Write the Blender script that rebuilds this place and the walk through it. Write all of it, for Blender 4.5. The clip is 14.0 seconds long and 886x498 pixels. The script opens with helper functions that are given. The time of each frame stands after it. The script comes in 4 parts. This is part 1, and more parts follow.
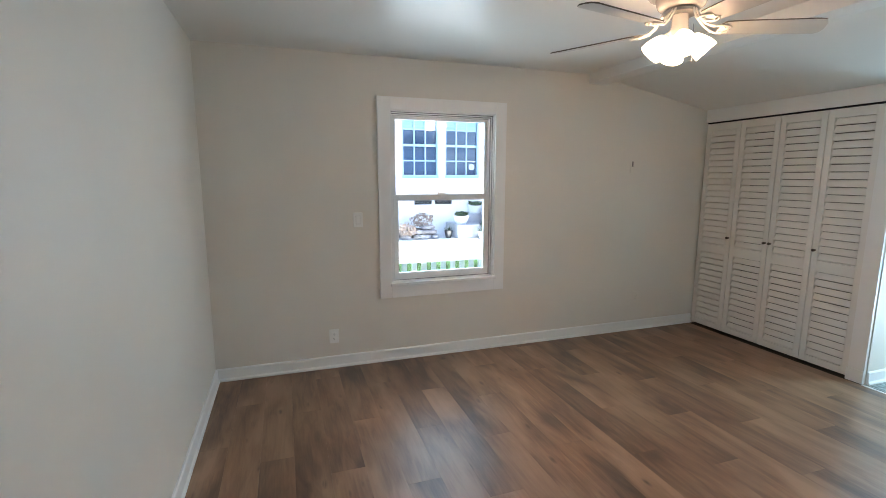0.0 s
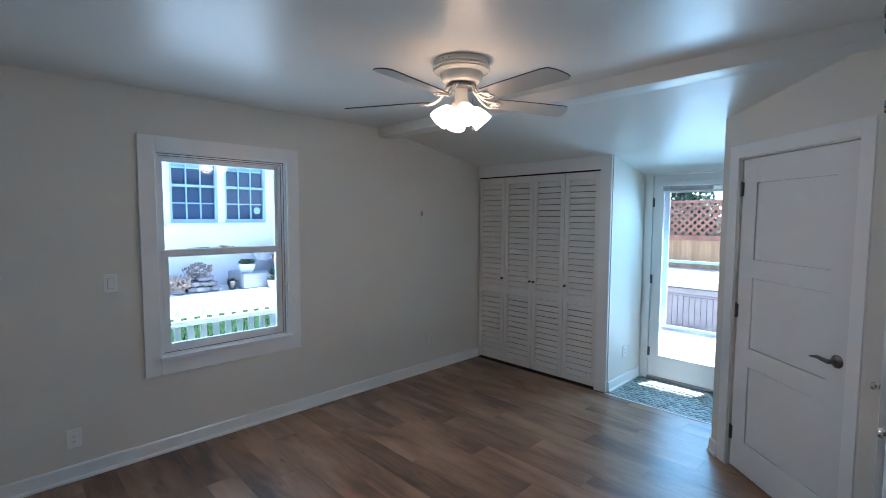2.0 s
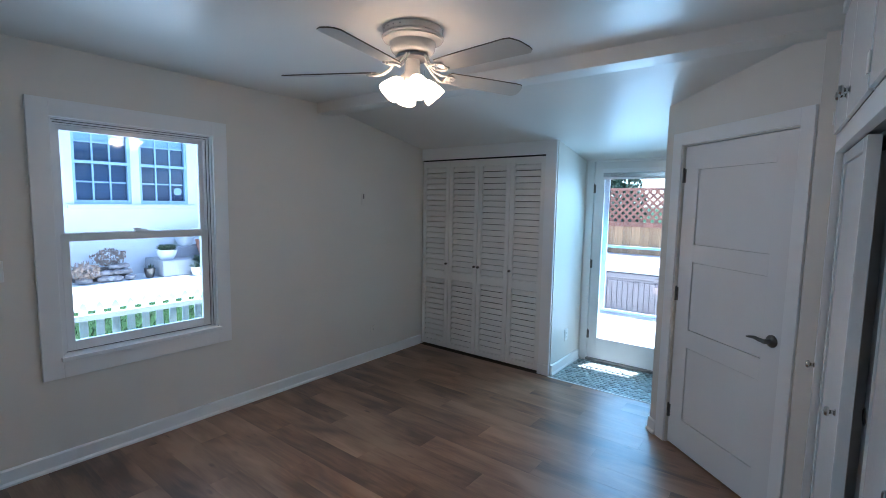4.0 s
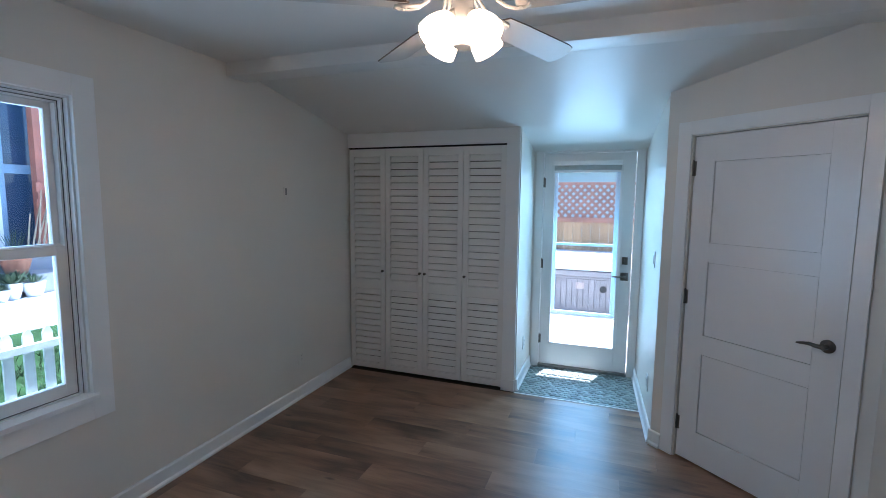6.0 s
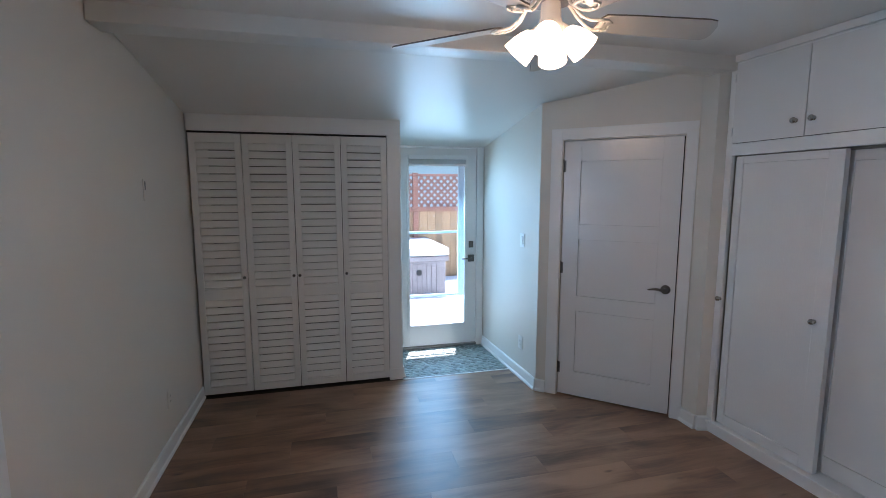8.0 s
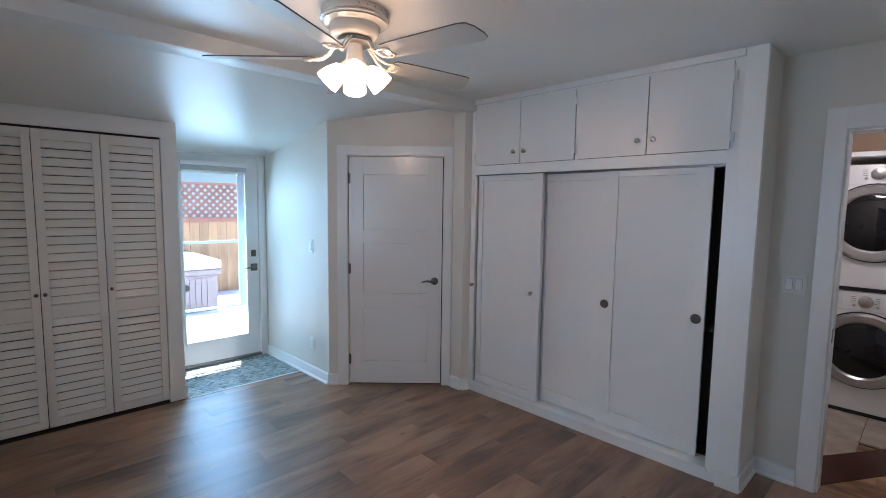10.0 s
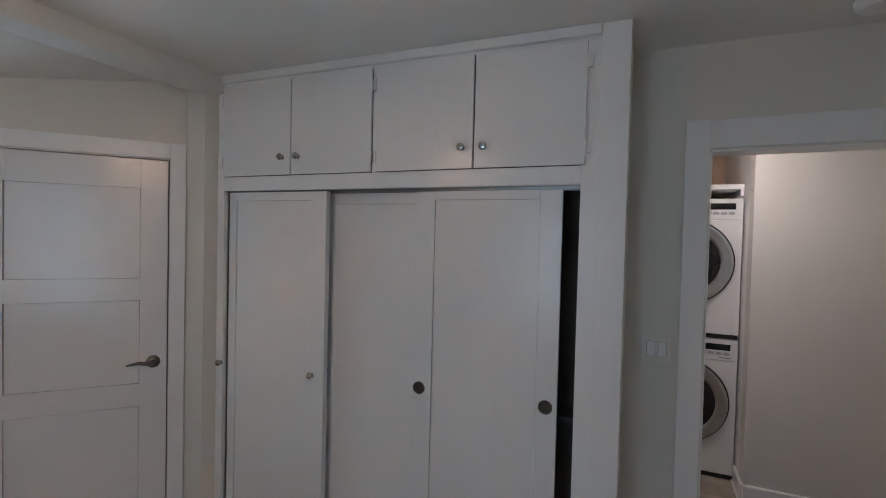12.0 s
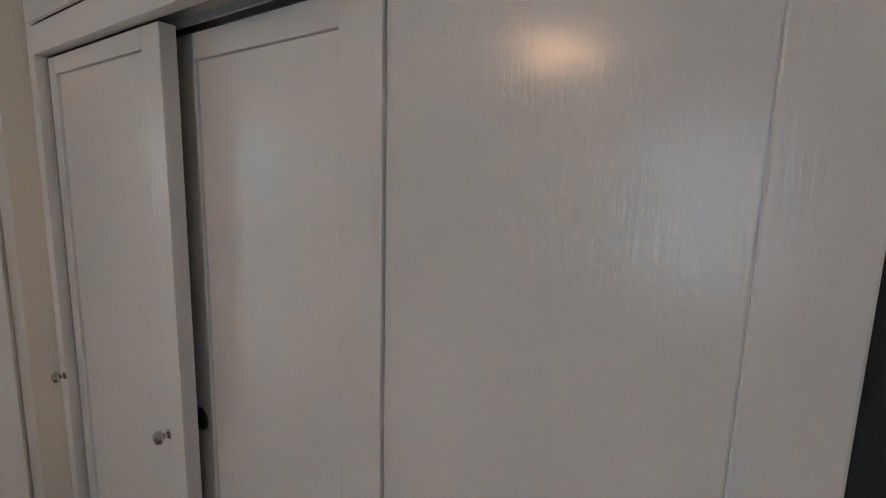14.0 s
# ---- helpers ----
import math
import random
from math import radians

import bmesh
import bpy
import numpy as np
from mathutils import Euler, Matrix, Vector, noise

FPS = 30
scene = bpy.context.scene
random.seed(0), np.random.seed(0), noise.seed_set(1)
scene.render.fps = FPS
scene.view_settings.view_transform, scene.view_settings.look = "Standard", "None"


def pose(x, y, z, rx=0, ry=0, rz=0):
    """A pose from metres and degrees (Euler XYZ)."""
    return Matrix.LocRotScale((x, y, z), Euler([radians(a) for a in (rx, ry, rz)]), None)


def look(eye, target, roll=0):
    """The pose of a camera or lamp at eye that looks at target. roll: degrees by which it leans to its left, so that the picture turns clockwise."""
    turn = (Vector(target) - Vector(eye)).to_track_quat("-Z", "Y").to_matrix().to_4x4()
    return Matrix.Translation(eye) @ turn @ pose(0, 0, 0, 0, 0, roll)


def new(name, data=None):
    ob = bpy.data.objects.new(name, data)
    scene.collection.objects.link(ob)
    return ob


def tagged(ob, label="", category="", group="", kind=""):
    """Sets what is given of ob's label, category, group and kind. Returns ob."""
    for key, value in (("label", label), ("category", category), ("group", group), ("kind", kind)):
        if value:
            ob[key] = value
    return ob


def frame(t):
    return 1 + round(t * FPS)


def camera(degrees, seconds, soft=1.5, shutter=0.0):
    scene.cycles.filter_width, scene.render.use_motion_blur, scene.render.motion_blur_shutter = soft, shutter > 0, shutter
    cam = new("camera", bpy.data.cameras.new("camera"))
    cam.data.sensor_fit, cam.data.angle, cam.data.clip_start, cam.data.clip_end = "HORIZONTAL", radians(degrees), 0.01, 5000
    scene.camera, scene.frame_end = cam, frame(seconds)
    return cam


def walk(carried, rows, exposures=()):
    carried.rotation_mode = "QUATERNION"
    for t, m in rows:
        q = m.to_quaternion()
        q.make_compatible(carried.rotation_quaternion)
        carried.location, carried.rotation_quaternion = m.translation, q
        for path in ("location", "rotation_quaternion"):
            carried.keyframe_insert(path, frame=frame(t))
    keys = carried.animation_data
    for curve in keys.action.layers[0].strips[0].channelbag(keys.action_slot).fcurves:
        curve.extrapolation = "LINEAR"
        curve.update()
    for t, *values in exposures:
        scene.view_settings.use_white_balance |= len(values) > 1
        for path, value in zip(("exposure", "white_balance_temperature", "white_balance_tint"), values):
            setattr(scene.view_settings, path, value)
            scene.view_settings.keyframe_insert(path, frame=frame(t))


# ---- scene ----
cam = camera(87.5, 14.0, soft=0.8)
PATH = [
    (0, (0.532, 0.479, 1.568), (1.17, 2.348, 1.257), 0.1),
    (0.5, (0.547, 0.576, 1.66), (1.564, 2.287, 1.47), 0.4),
    (1, (0.544, 0.592, 1.676), (1.773, 2.168, 1.585), 0.4),
    (1.5, (0.546, 0.604, 1.664), (1.867, 2.103, 1.576), 0.1),
    (2, (0.546, 0.622, 1.656), (1.942, 2.047, 1.517), 0.3),
    (2.5, (0.537, 0.639, 1.646), (2.014, 1.975, 1.463), 0.0),
    (3, (0.543, 0.634, 1.644), (2.065, 1.916, 1.447), 0.1),
    (5.5, (0.77, 1.52, 1.618), (2.536, 2.435, 1.415), 1.3),
    (6, (0.831, 1.876, 1.638), (2.7, 2.555, 1.426), 0.6),
    (6.5, (0.92, 2.259, 1.642), (2.867, 2.664, 1.429), 0.2),
    (7, (0.967, 2.677, 1.623), (2.953, 2.759, 1.4), -0.2),
    (7.5, (0.855, 2.989, 1.624), (2.829, 2.749, 1.408), -0.1),
    (7.7, (0.81, 3.087, 1.659), (2.766, 2.738, 1.426), -0.1),
    (9.8, (0.486, 3.605, 1.627), (2.044, 2.366, 1.436), 0.7),
    (10, (0.51, 3.589, 1.615), (1.963, 2.228, 1.429), 0.8),
    (10.5, (0.63, 3.399, 1.625), (1.773, 1.766, 1.461), 1.6),
    (11, (0.838, 3.183, 1.654), (1.757, 1.41, 1.549), 1.2),
    (11.5, (0.966, 2.864, 1.644), (1.833, 1.062, 1.588), 1.1),
    (12, (1.108, 2.511, 1.651), (1.913, 0.681, 1.604), 1.4),
    (12.5, (1.275, 2.139, 1.647), (2.032, 0.294, 1.492), 1.0),
    (13, (1.313, 1.743, 1.572), (2.188, -0.034, 1.296), 1.3),
    (13.5, (1.414, 1.392, 1.549), (2.424, -0.312, 1.276), 1.3),
    (14, (1.506, 1.097, 1.567), (2.671, -0.501, 1.269), 1.5),
]
EXPOSURES = [(0.0, 2.84, 7100, 23), (0.6, 2.60, 6250, 19), (1.5, 2.25, 5850, 20), (3.0, 2.12, 5750, 21), (5.5, 2.09, 5600, 20), (6.5, 2.01, 5900, 24), (7.5, 1.98, 6100, 26), (10.0, 2.29, 6250, 27), (11.5, 1.95, 6500, 26), (12.5, 1.94, 7000, 24), (14.0, 2.00, 7450, 27)]
walk(cam, [(t, look(eye, target, roll)) for t, eye, target, roll in PATH], EXPOSURES)


# ---- daylight ----
SUN_EL, SUN_AZ = 74.0, -20.0   # elevation; azimuth counted from +x towards +y
world = bpy.data.worlds.new("sky")
scene.world = world
world.use_nodes = True
wn = world.node_tree.nodes
sky = wn.new("ShaderNodeTexSky")
sky.sky_type = "NISHITA"
sky.sun_disc = False
sky.sun_elevation = radians(SUN_EL)
sky.sun_rotation = radians(90.0 - SUN_AZ)
wn["Background"].inputs["Strength"].default_value = 0.15
world.node_tree.links.new(sky.outputs[0], wn["Background"].inputs["Color"])
sun_data = bpy.data.lights.new("sun", "SUN")
sun_data.energy, sun_data.angle, sun_data.color = 5.0, radians(0.5), (1.0, 0.97, 0.93)
sun = new("sun", sun_data)
sx = math.cos(radians(SUN_EL)) * math.cos(radians(SUN_AZ))
sy = math.cos(radians(SUN_EL)) * math.sin(radians(SUN_AZ))
sun.matrix_world = look((20 * sx, 20 * sy, 20 * math.sin(radians(SUN_EL))), (0, 0, 0))


# sky light through the window and the garden door
for name, w, h, watts, tint, m in (("window_sky_light", 0.86, 1.36, 2.3, (0.58, 0.84, 1.0), look((1.822, 4.40, 1.38), (1.822, 0, 1.38))), ("door_sky_light", 0.60, 1.74, 5.2, (0.38, 0.78, 1.0), look((5.55, 2.108, 1.12), (3.0, 2.108, 0.15)))):
    d = bpy.data.lights.new(name, "AREA")
    d.shape, d.size, d.size_y, d.energy, d.color = "RECTANGLE", w, h, watts, tint
    new(name, d).matrix_world = m


# ---- materials ----
def mat(name, color, rough=0.5, metal=0.0, scale=6.0, var=0.06, bump=0.0, bscale=60.0, stretch=(1, 1, 1), spec=0.5, per_object=0.0):
    m = bpy.data.materials.new(name)
    m.use_nodes = True
    nt = m.node_tree
    n, l = nt.nodes, nt.links
    b = n["Principled BSDF"]
    b.inputs["Roughness"].default_value = rough
    b.inputs["Metallic"].default_value = metal
    b.inputs["Specular IOR Level"].default_value = spec
    tc = n.new("ShaderNodeTexCoord")
    mp = n.new("ShaderNodeMapping")
    mp.inputs["Scale"].default_value = stretch
    l.new(tc.outputs["Object"], mp.inputs["Vector"])
    no = n.new("ShaderNodeTexNoise")
    no.inputs["Scale"].default_value = scale
    no.inputs["Detail"].default_value = 5
    l.new(mp.outputs[0], no.inputs["Vector"])
    ra = n.new("ShaderNodeValToRGB")
    lo = tuple(c * (1 - var) for c in color)
    hi = tuple(min(1, c * (1 + var)) for c in color)
    ra.color_ramp.elements[0].position, ra.color_ramp.elements[1].position = 0.3, 0.7
    ra.color_ramp.elements[0].color, ra.color_ramp.elements[1].color = (*lo, 1), (*hi, 1)
    l.new(no.outputs["Fac"], ra.inputs["Fac"])
    out = ra.outputs["Color"]
    if per_object:
        oi = n.new("ShaderNodeObjectInfo")
        mr = n.new("ShaderNodeMapRange")
        mr.inputs["To Min"].default_value, mr.inputs["To Max"].default_value = 1 - per_object, 1 + per_object
        l.new(oi.outputs["Random"], mr.inputs["Value"])
        hs = n.new("ShaderNodeHueSaturation")
        l.new(mr.outputs[0], hs.inputs["Value"])
        l.new(out, hs.inputs["Color"])
        out = hs.outputs["Color"]
    l.new(out, b.inputs["Base Color"])
    if bump:
        n2 = n.new("ShaderNodeTexNoise")
        n2.inputs["Scale"].default_value = bscale
        n2.inputs["Detail"].default_value = 3
        l.new(mp.outputs[0], n2.inputs["Vector"])
        bp = n.new("ShaderNodeBump")
        bp.inputs["Strength"].default_value = bump
        bp.inputs["Distance"].default_value = 0.002
        l.new(n2.outputs["Fac"], bp.inputs["Height"])
        l.new(bp.outputs[0], b.inputs["Normal"])
    return m


def plank_mat(name, dark, mid, light, rough, across=0, per_object=0.2, coat=0.5):
    """Wood-look boards: soft cloudy figure along the grain, fine streaks, a few knots, embossed grain and a tone of their own for each board. across: the axis across the boards."""
    m = bpy.data.materials.new(name)
    m.use_nodes = True
    n, l = m.node_tree.nodes, m.node_tree.links
    b = n["Principled BSDF"]
    b.inputs["Specular IOR Level"].default_value = coat
    tc, oi = n.new("ShaderNodeTexCoord"), n.new("ShaderNodeObjectInfo")
    sh = n.new("ShaderNodeVectorMath")
    sh.operation = "MULTIPLY_ADD"
    sh.inputs[1].default_value = (37.0, 53.0, 29.0)
    l.new(oi.outputs["Random"], sh.inputs[0])
    l.new(tc.outputs["Object"], sh.inputs[2])

    def noise(wide, long, detail, warp=0.0):
        mp = n.new("ShaderNodeMapping")
        mp.inputs["Scale"].default_value = (wide, long, wide) if across == 0 else (long, wide, wide)
        l.new(sh.outputs[0], mp.inputs["Vector"])
        t = n.new("ShaderNodeTexNoise")
        t.inputs["Scale"].default_value, t.inputs["Detail"].default_value, t.inputs["Distortion"].default_value = 1.0, detail, warp
        l.new(mp.outputs[0], t.inputs["Vector"])
        return t.outputs["Fac"], mp

    def mixed(fac, a, c):
        k = n.new("ShaderNodeMix")
        k.inputs["Factor"].default_value = fac
        l.new(a, k.inputs["A"])
        l.new(c, k.inputs["B"])
        return k.outputs["Result"]

    cloud, _ = noise(4.2, 1.3, 2, 0.5)
    figure, _ = noise(15.0, 2.4, 4, 1.6)
    grain, _ = noise(120.0, 5.0, 4, 0.4)
    value = mixed(0.10, mixed(0.26, cloud, figure), grain)
    ra = n.new("ShaderNodeValToRGB")
    e = ra.color_ramp.elements
    e[0].position, e[0].color = 0.37, (*dark, 1)
    e[1].position, e[1].color = 0.62, (*light, 1)
    k = e.new(0.49)
    k.color = (*mid, 1)
    l.new(value, ra.inputs["Fac"])
    # knots: small dark slivers, far apart
    _, kmap = noise(9.0, 3.4, 0)
    vor = n.new("ShaderNodeTexVoronoi")
    vor.inputs["Scale"].default_value = 1.0
    l.new(kmap.outputs[0], vor.inputs["Vector"])
    kr = n.new("ShaderNodeMapRange")
    kr.inputs["From Min"].default_value, kr.inputs["From Max"].default_value = 0.02, 0.16
    kr.inputs["To Min"].default_value, kr.inputs["To Max"].default_value = 0.85, 0.0
    l.new(vor.outputs["Distance"], kr.inputs["Value"])
    kf = n.new("ShaderNodeMath")
    kf.operation = "MULTIPLY"
    kg = n.new("ShaderNodeMapRange")
    kg.inputs["From Min"].default_value, kg.inputs["From Max"].default_value = 0.42, 0.58
    l.new(figure, kg.inputs["Value"])
    l.new(kr.outputs[0], kf.inputs[0])
    l.new(kg.outputs[0], kf.inputs[1])
    kn = n.new("ShaderNodeMix")
    kn.data_type = "RGBA"
    kn.inputs["B"].default_value = (*[c * 0.5 for c in dark], 1)
    l.new(kf.outputs[0], kn.inputs["Factor"])
    l.new(ra.outputs["Color"], kn.inputs["A"])
    mr = n.new("ShaderNodeMapRange")
    mr.inputs["To Min"].default_value, mr.inputs["To Max"].default_value = 1 - per_object, 1 + per_object
    l.new(oi.outputs["Random"], mr.inputs["Value"])
    hs = n.new("ShaderNodeHueSaturation")
    l.new(mr.outputs[0], hs.inputs["Value"])
    l.new(kn.outputs["Result"], hs.inputs["Color"])
    l.new(hs.outputs["Color"], b.inputs["Base Color"])
    rr = n.new("ShaderNodeMapRange")
    rr.inputs["To Min"].default_value, rr.inputs["To Max"].default_value = rough - 0.06, rough + 0.08
    l.new(figure, rr.inputs["Value"])
    l.new(rr.outputs[0], b.inputs["Roughness"])
    emboss, _ = noise(70.0, 7.0, 3, 0.5)
    bp = n.new("ShaderNodeBump")
    bp.inputs["Strength"].default_value, bp.inputs["Distance"].default_value = 0.35, 0.0012
    l.new(emboss, bp.inputs["Height"])
    l.new(bp.outputs[0], b.inputs["Normal"])
    return m


def glass_mat(name, tint=(1, 1, 1), ior=1.45):
    m = bpy.data.materials.new(name)
    m.use_nodes = True
    n, l = m.node_tree.nodes, m.node_tree.links
    n.remove(n["Principled BSDF"])
    tr, gl, fr, mx = n.new("ShaderNodeBsdfTransparent"), n.new("ShaderNodeBsdfGlossy"), n.new("ShaderNodeFresnel"), n.new("ShaderNodeMixShader")
    tr.inputs["Color"].default_value = (*tint, 1)
    gl.inputs["Roughness"].default_value = 0.01
    fr.inputs["IOR"].default_value = ior
    l.new(fr.outputs[0], mx.inputs[0])
    l.new(tr.outputs[0], mx.inputs[1])
    l.new(gl.outputs[0], mx.inputs[2])
    l.new(mx.outputs[0], n["Material Output"].inputs["Surface"])
    return m


def glow_mat(name, color, strength):
    m = bpy.data.materials.new(name)
    m.use_nodes = True
    b = m.node_tree.nodes["Principled BSDF"]
    b.inputs["Base Color"].default_value = (0.9, 0.88, 0.84, 1)
    b.inputs["Emission Color"].default_value = (*color, 1)
    b.inputs["Emission Strength"].default_value = strength
    return m


WALL = mat("wall_paint", (0.76, 0.72, 0.655), 0.5, scale=1.2, var=0.02, bump=0.10, bscale=90)
CEIL = mat("ceiling_paint", (0.79, 0.775, 0.735), 0.36, scale=0.9, var=0.02, bump=0.06, bscale=70)
TRIM = mat("white_trim_paint", (0.86, 0.86, 0.85), 0.30, scale=2.0, var=0.015, bump=0.10, bscale=60)
DOORW = mat("white_door_paint", (0.83, 0.825, 0.815), 0.2, scale=2.5, var=0.015, bump=0.30, bscale=150, stretch=(1, 1, 0.07))
LOUVER = mat("louver_door_paint", (0.82, 0.805, 0.77), 0.38, scale=3, var=0.02, bump=0.1, bscale=60)
HALLP = mat("hall_wall_paint", (0.74, 0.72, 0.68), 0.5, scale=1.2, var=0.02, bump=0.08, bscale=90)
PEACH = mat("peach_wall_paint", (0.72, 0.50, 0.36), 0.5, scale=1.2, var=0.02)
PLANK = plank_mat("vinyl_wood_plank", (0.115, 0.060, 0.038), (0.250, 0.136, 0.080), (0.375, 0.220, 0.134), 0.35, 0, 0.11, 0.75)
HALLWOOD = plank_mat("hall_hickory_board", (0.06, 0.025, 0.012), (0.33, 0.18, 0.09), (0.46, 0.28, 0.15), 0.3, 1, 0.28)
DARKWOOD = mat("dark_cherry_border", (0.07, 0.022, 0.014), 0.25, scale=8, var=0.3, stretch=(6, 1, 1))
SUBFLOOR = mat("subfloor", (0.05, 0.035, 0.025), 0.8)
NICKEL = mat("brushed_nickel", (0.55, 0.53, 0.50), 0.14, 1.0, scale=30, var=0.06)
BRONZE = mat("dark_pewter", (0.16, 0.145, 0.13), 0.3, 1.0, scale=30, var=0.1)
STEEL = mat("hinge_steel", (0.32, 0.31, 0.30), 0.35, 1.0, scale=30, var=0.1)
VINYL = mat("white_vinyl_frame", (0.86, 0.86, 0.86), 0.25, scale=4, var=0.01)
PLATE = mat("switch_plate_plastic", (0.86, 0.86, 0.84), 0.3, scale=4, var=0.01)
# near-black for the shade of gaps, and for parts that are black
DARK = mat("gap_shade_and_black", (0.015, 0.014, 0.013), 0.7)
# closet insides: their shade is put into one dark colour
CLOSETIN = mat("closet_inside_shade", (0.10, 0.095, 0.085), 0.6)
FANW = mat("fan_white_enamel", (0.66, 0.64, 0.60), 0.13, scale=3, var=0.02)
BLADE = mat("fan_blade_white", (0.56, 0.54, 0.50), 0.4, scale=3, var=0.03)
BLADE_EDGE = mat("fan_blade_edge", (0.12, 0.09, 0.07), 0.5)
GLASS = glass_mat("window_glass", (0.82, 0.94, 1.0))
SHADE = glow_mat("frosted_lamp_glass", (1.0, 0.72, 0.45), 2.4)
BULB = glow_mat("lit_bulb", (1.0, 0.68, 0.40), 29.0)
PEBBLE = mat("river_pebble", (0.26, 0.33, 0.33), 0.3, scale=20, var=0.3, per_object=0.45)
GROUT = mat("pebble_grout", (0.30, 0.34, 0.33), 0.6, scale=40, var=0.2, bump=0.3)
STUCCO = mat("white_stucco", (0.80, 0.79, 0.76), 0.85, scale=3, var=0.04, bump=0.5, bscale=40)
CONCRETE = mat("pale_concrete", (0.66, 0.655, 0.63), 0.85, scale=2.5, var=0.12, bump=0.4, bscale=30)
CEDAR = mat("cedar_board", (0.42, 0.25, 0.13), 0.7, scale=3, var=0.3, stretch=(6, 6, 0.6), per_object=0.2, bump=0.3)
REDWOOD = mat("redwood_lattice", (0.30, 0.13, 0.085), 0.75, scale=6, var=0.25, per_object=0.15)
LEAF = mat("leaf_green", (0.055, 0.085, 0.048), 0.6, scale=9, var=0.4, spec=0.2)
SOIL = mat("garden_soil", (0.07, 0.05, 0.035), 0.9, scale=14, var=0.4, bump=0.5)
GRASS = mat("lawn_grass", (0.028, 0.062, 0.022), 0.9, scale=12, var=0.5, bump=0.8, spec=0.1)
STONE = mat("fieldstone", (0.36, 0.32, 0.30), 0.85, scale=7, var=0.35, bump=0.7, bscale=20, per_object=0.2)
TUBCAB = mat("tub_cabinet_taupe", (0.25, 0.205, 0.20), 0.6, scale=8, var=0.1)
TUBCOVER = mat("tub_cover_vinyl", (0.62, 0.60, 0.58), 0.45, scale=5, var=0.05)
APPL = mat("appliance_white_enamel", (0.78, 0.79, 0.80), 0.2, scale=3, var=0.01)
CHROME = mat("appliance_silver_ring", (0.50, 0.50, 0.50), 0.28, 0.9, scale=10, var=0.05)
BLACKGL = mat("dark_glass", (0.012, 0.012, 0.014), 0.06, scale=5, var=0.2)
TILE = mat("travertine_tile", (0.42, 0.36, 0.29), 0.4, scale=6, var=0.25, per_object=0.1)


# ---- building helpers ----
def box(bm, x0, x1, y0, y1, z0, z1, bevel=0.0):
    v = [bm.verts.new((x, y, z)) for z in (z0, z1) for y in (y0, y1) for x in (x0, x1)]
    f = [bm.faces.new([v[i] for i in q]) for q in ((0, 2, 3, 1), (4, 5, 7, 6), (0, 1, 5, 4), (2, 6, 7, 3), (0, 4, 6, 2), (1, 3, 7, 5))]
    if bevel:
        edges = {e for q in f for e in q.edges}
        bmesh.ops.bevel(bm, geom=list(edges), offset=bevel, segments=2, affect="EDGES", profile=0.6)


def prism(bm, poly, z0, z1):
    """An upright prism over a polygon given counter-clockwise."""
    lo = [bm.verts.new((x, y, z0)) for x, y in poly]
    hi = [bm.verts.new((x, y, z1)) for x, y in poly]
    bm.faces.new(lo[::-1])
    bm.faces.new(hi)
    k = len(poly)
    for i in range(k):
        bm.faces.new((lo[i], lo[(i + 1) % k], hi[(i + 1) % k], hi[i]))


def lathe(bm, profile, m=None, seg=32):
    """A turned body about z from (radius, height) pairs."""
    rings = []
    for r, z in profile:
        rings.append([bm.verts.new((r * math.cos(2 * math.pi * i / seg), r * math.sin(2 * math.pi * i / seg), z)) for i in range(seg)])
    for a, b in zip(rings, rings[1:]):
        for i in range(seg):
            bm.faces.new((a[i], a[(i + 1) % seg], b[(i + 1) % seg], b[i]))
    if profile[0][0] > 1e-5:
        bm.faces.new(rings[0][::-1])
    if profile[-1][0] > 1e-5:
        bm.faces.new(rings[-1])
    if m is not None:
        bmesh.ops.transform(bm, matrix=m, verts=[v for r in rings for v in r])


def tube(bm, pts, radii, seg=10):
    """A round rod through points, with a radius at each."""
    pts = [Vector(p) for p in pts]
    rings = []
    for i, p in enumerate(pts):
        d = (pts[min(i + 1, len(pts) - 1)] - pts[max(i - 1, 0)]).normalized()
        q = d.to_track_quat("Z", "Y")
        r = radii[i] if isinstance(radii, (list, tuple)) else radii
        rings.append([bm.verts.new(p + q @ Vector((r * math.cos(2 * math.pi * k / seg), r * math.sin(2 * math.pi * k / seg), 0))) for k in range(seg)])
    for a, b in zip(rings, rings[1:]):
        for k in range(seg):
            bm.faces.new((a[k], a[(k + 1) % seg], b[(k + 1) % seg], b[k]))
    bm.faces.new(rings[0][::-1])
    bm.faces.new(rings[-1])


def mesh_of(name, bm, material, smooth=False):
    bmesh.ops.recalc_face_normals(bm, faces=bm.faces)
    me = bpy.data.meshes.new(name)
    bm.to_mesh(me)
    bm.free()
    me.materials.append(material)
    if smooth:
        for p in me.polygons:
            p.use_smooth = True
        me.set_sharp_from_angle(angle=radians(35))
    return me


def part(name, bm, material, parent, label="", smooth=False, m=None):
    ob = new(name, mesh_of(name, bm, material, smooth))
    ob.parent = parent
    if m is not None:
        ob.matrix_basis = m
    return tagged(ob, label)


def setting(name, bm, material, label, category, m=None, smooth=False):
    ob = new(name, mesh_of(name, bm, material, smooth))
    if m is not None:
        ob.matrix_basis = m
    return tagged(ob, label, category, kind="structure")


def root(name, label, category, m, group="", kind=""):
    ob = new(name)
    ob.matrix_basis = m
    return tagged(ob, label, category, group, kind)


def B():
    return bmesh.new()


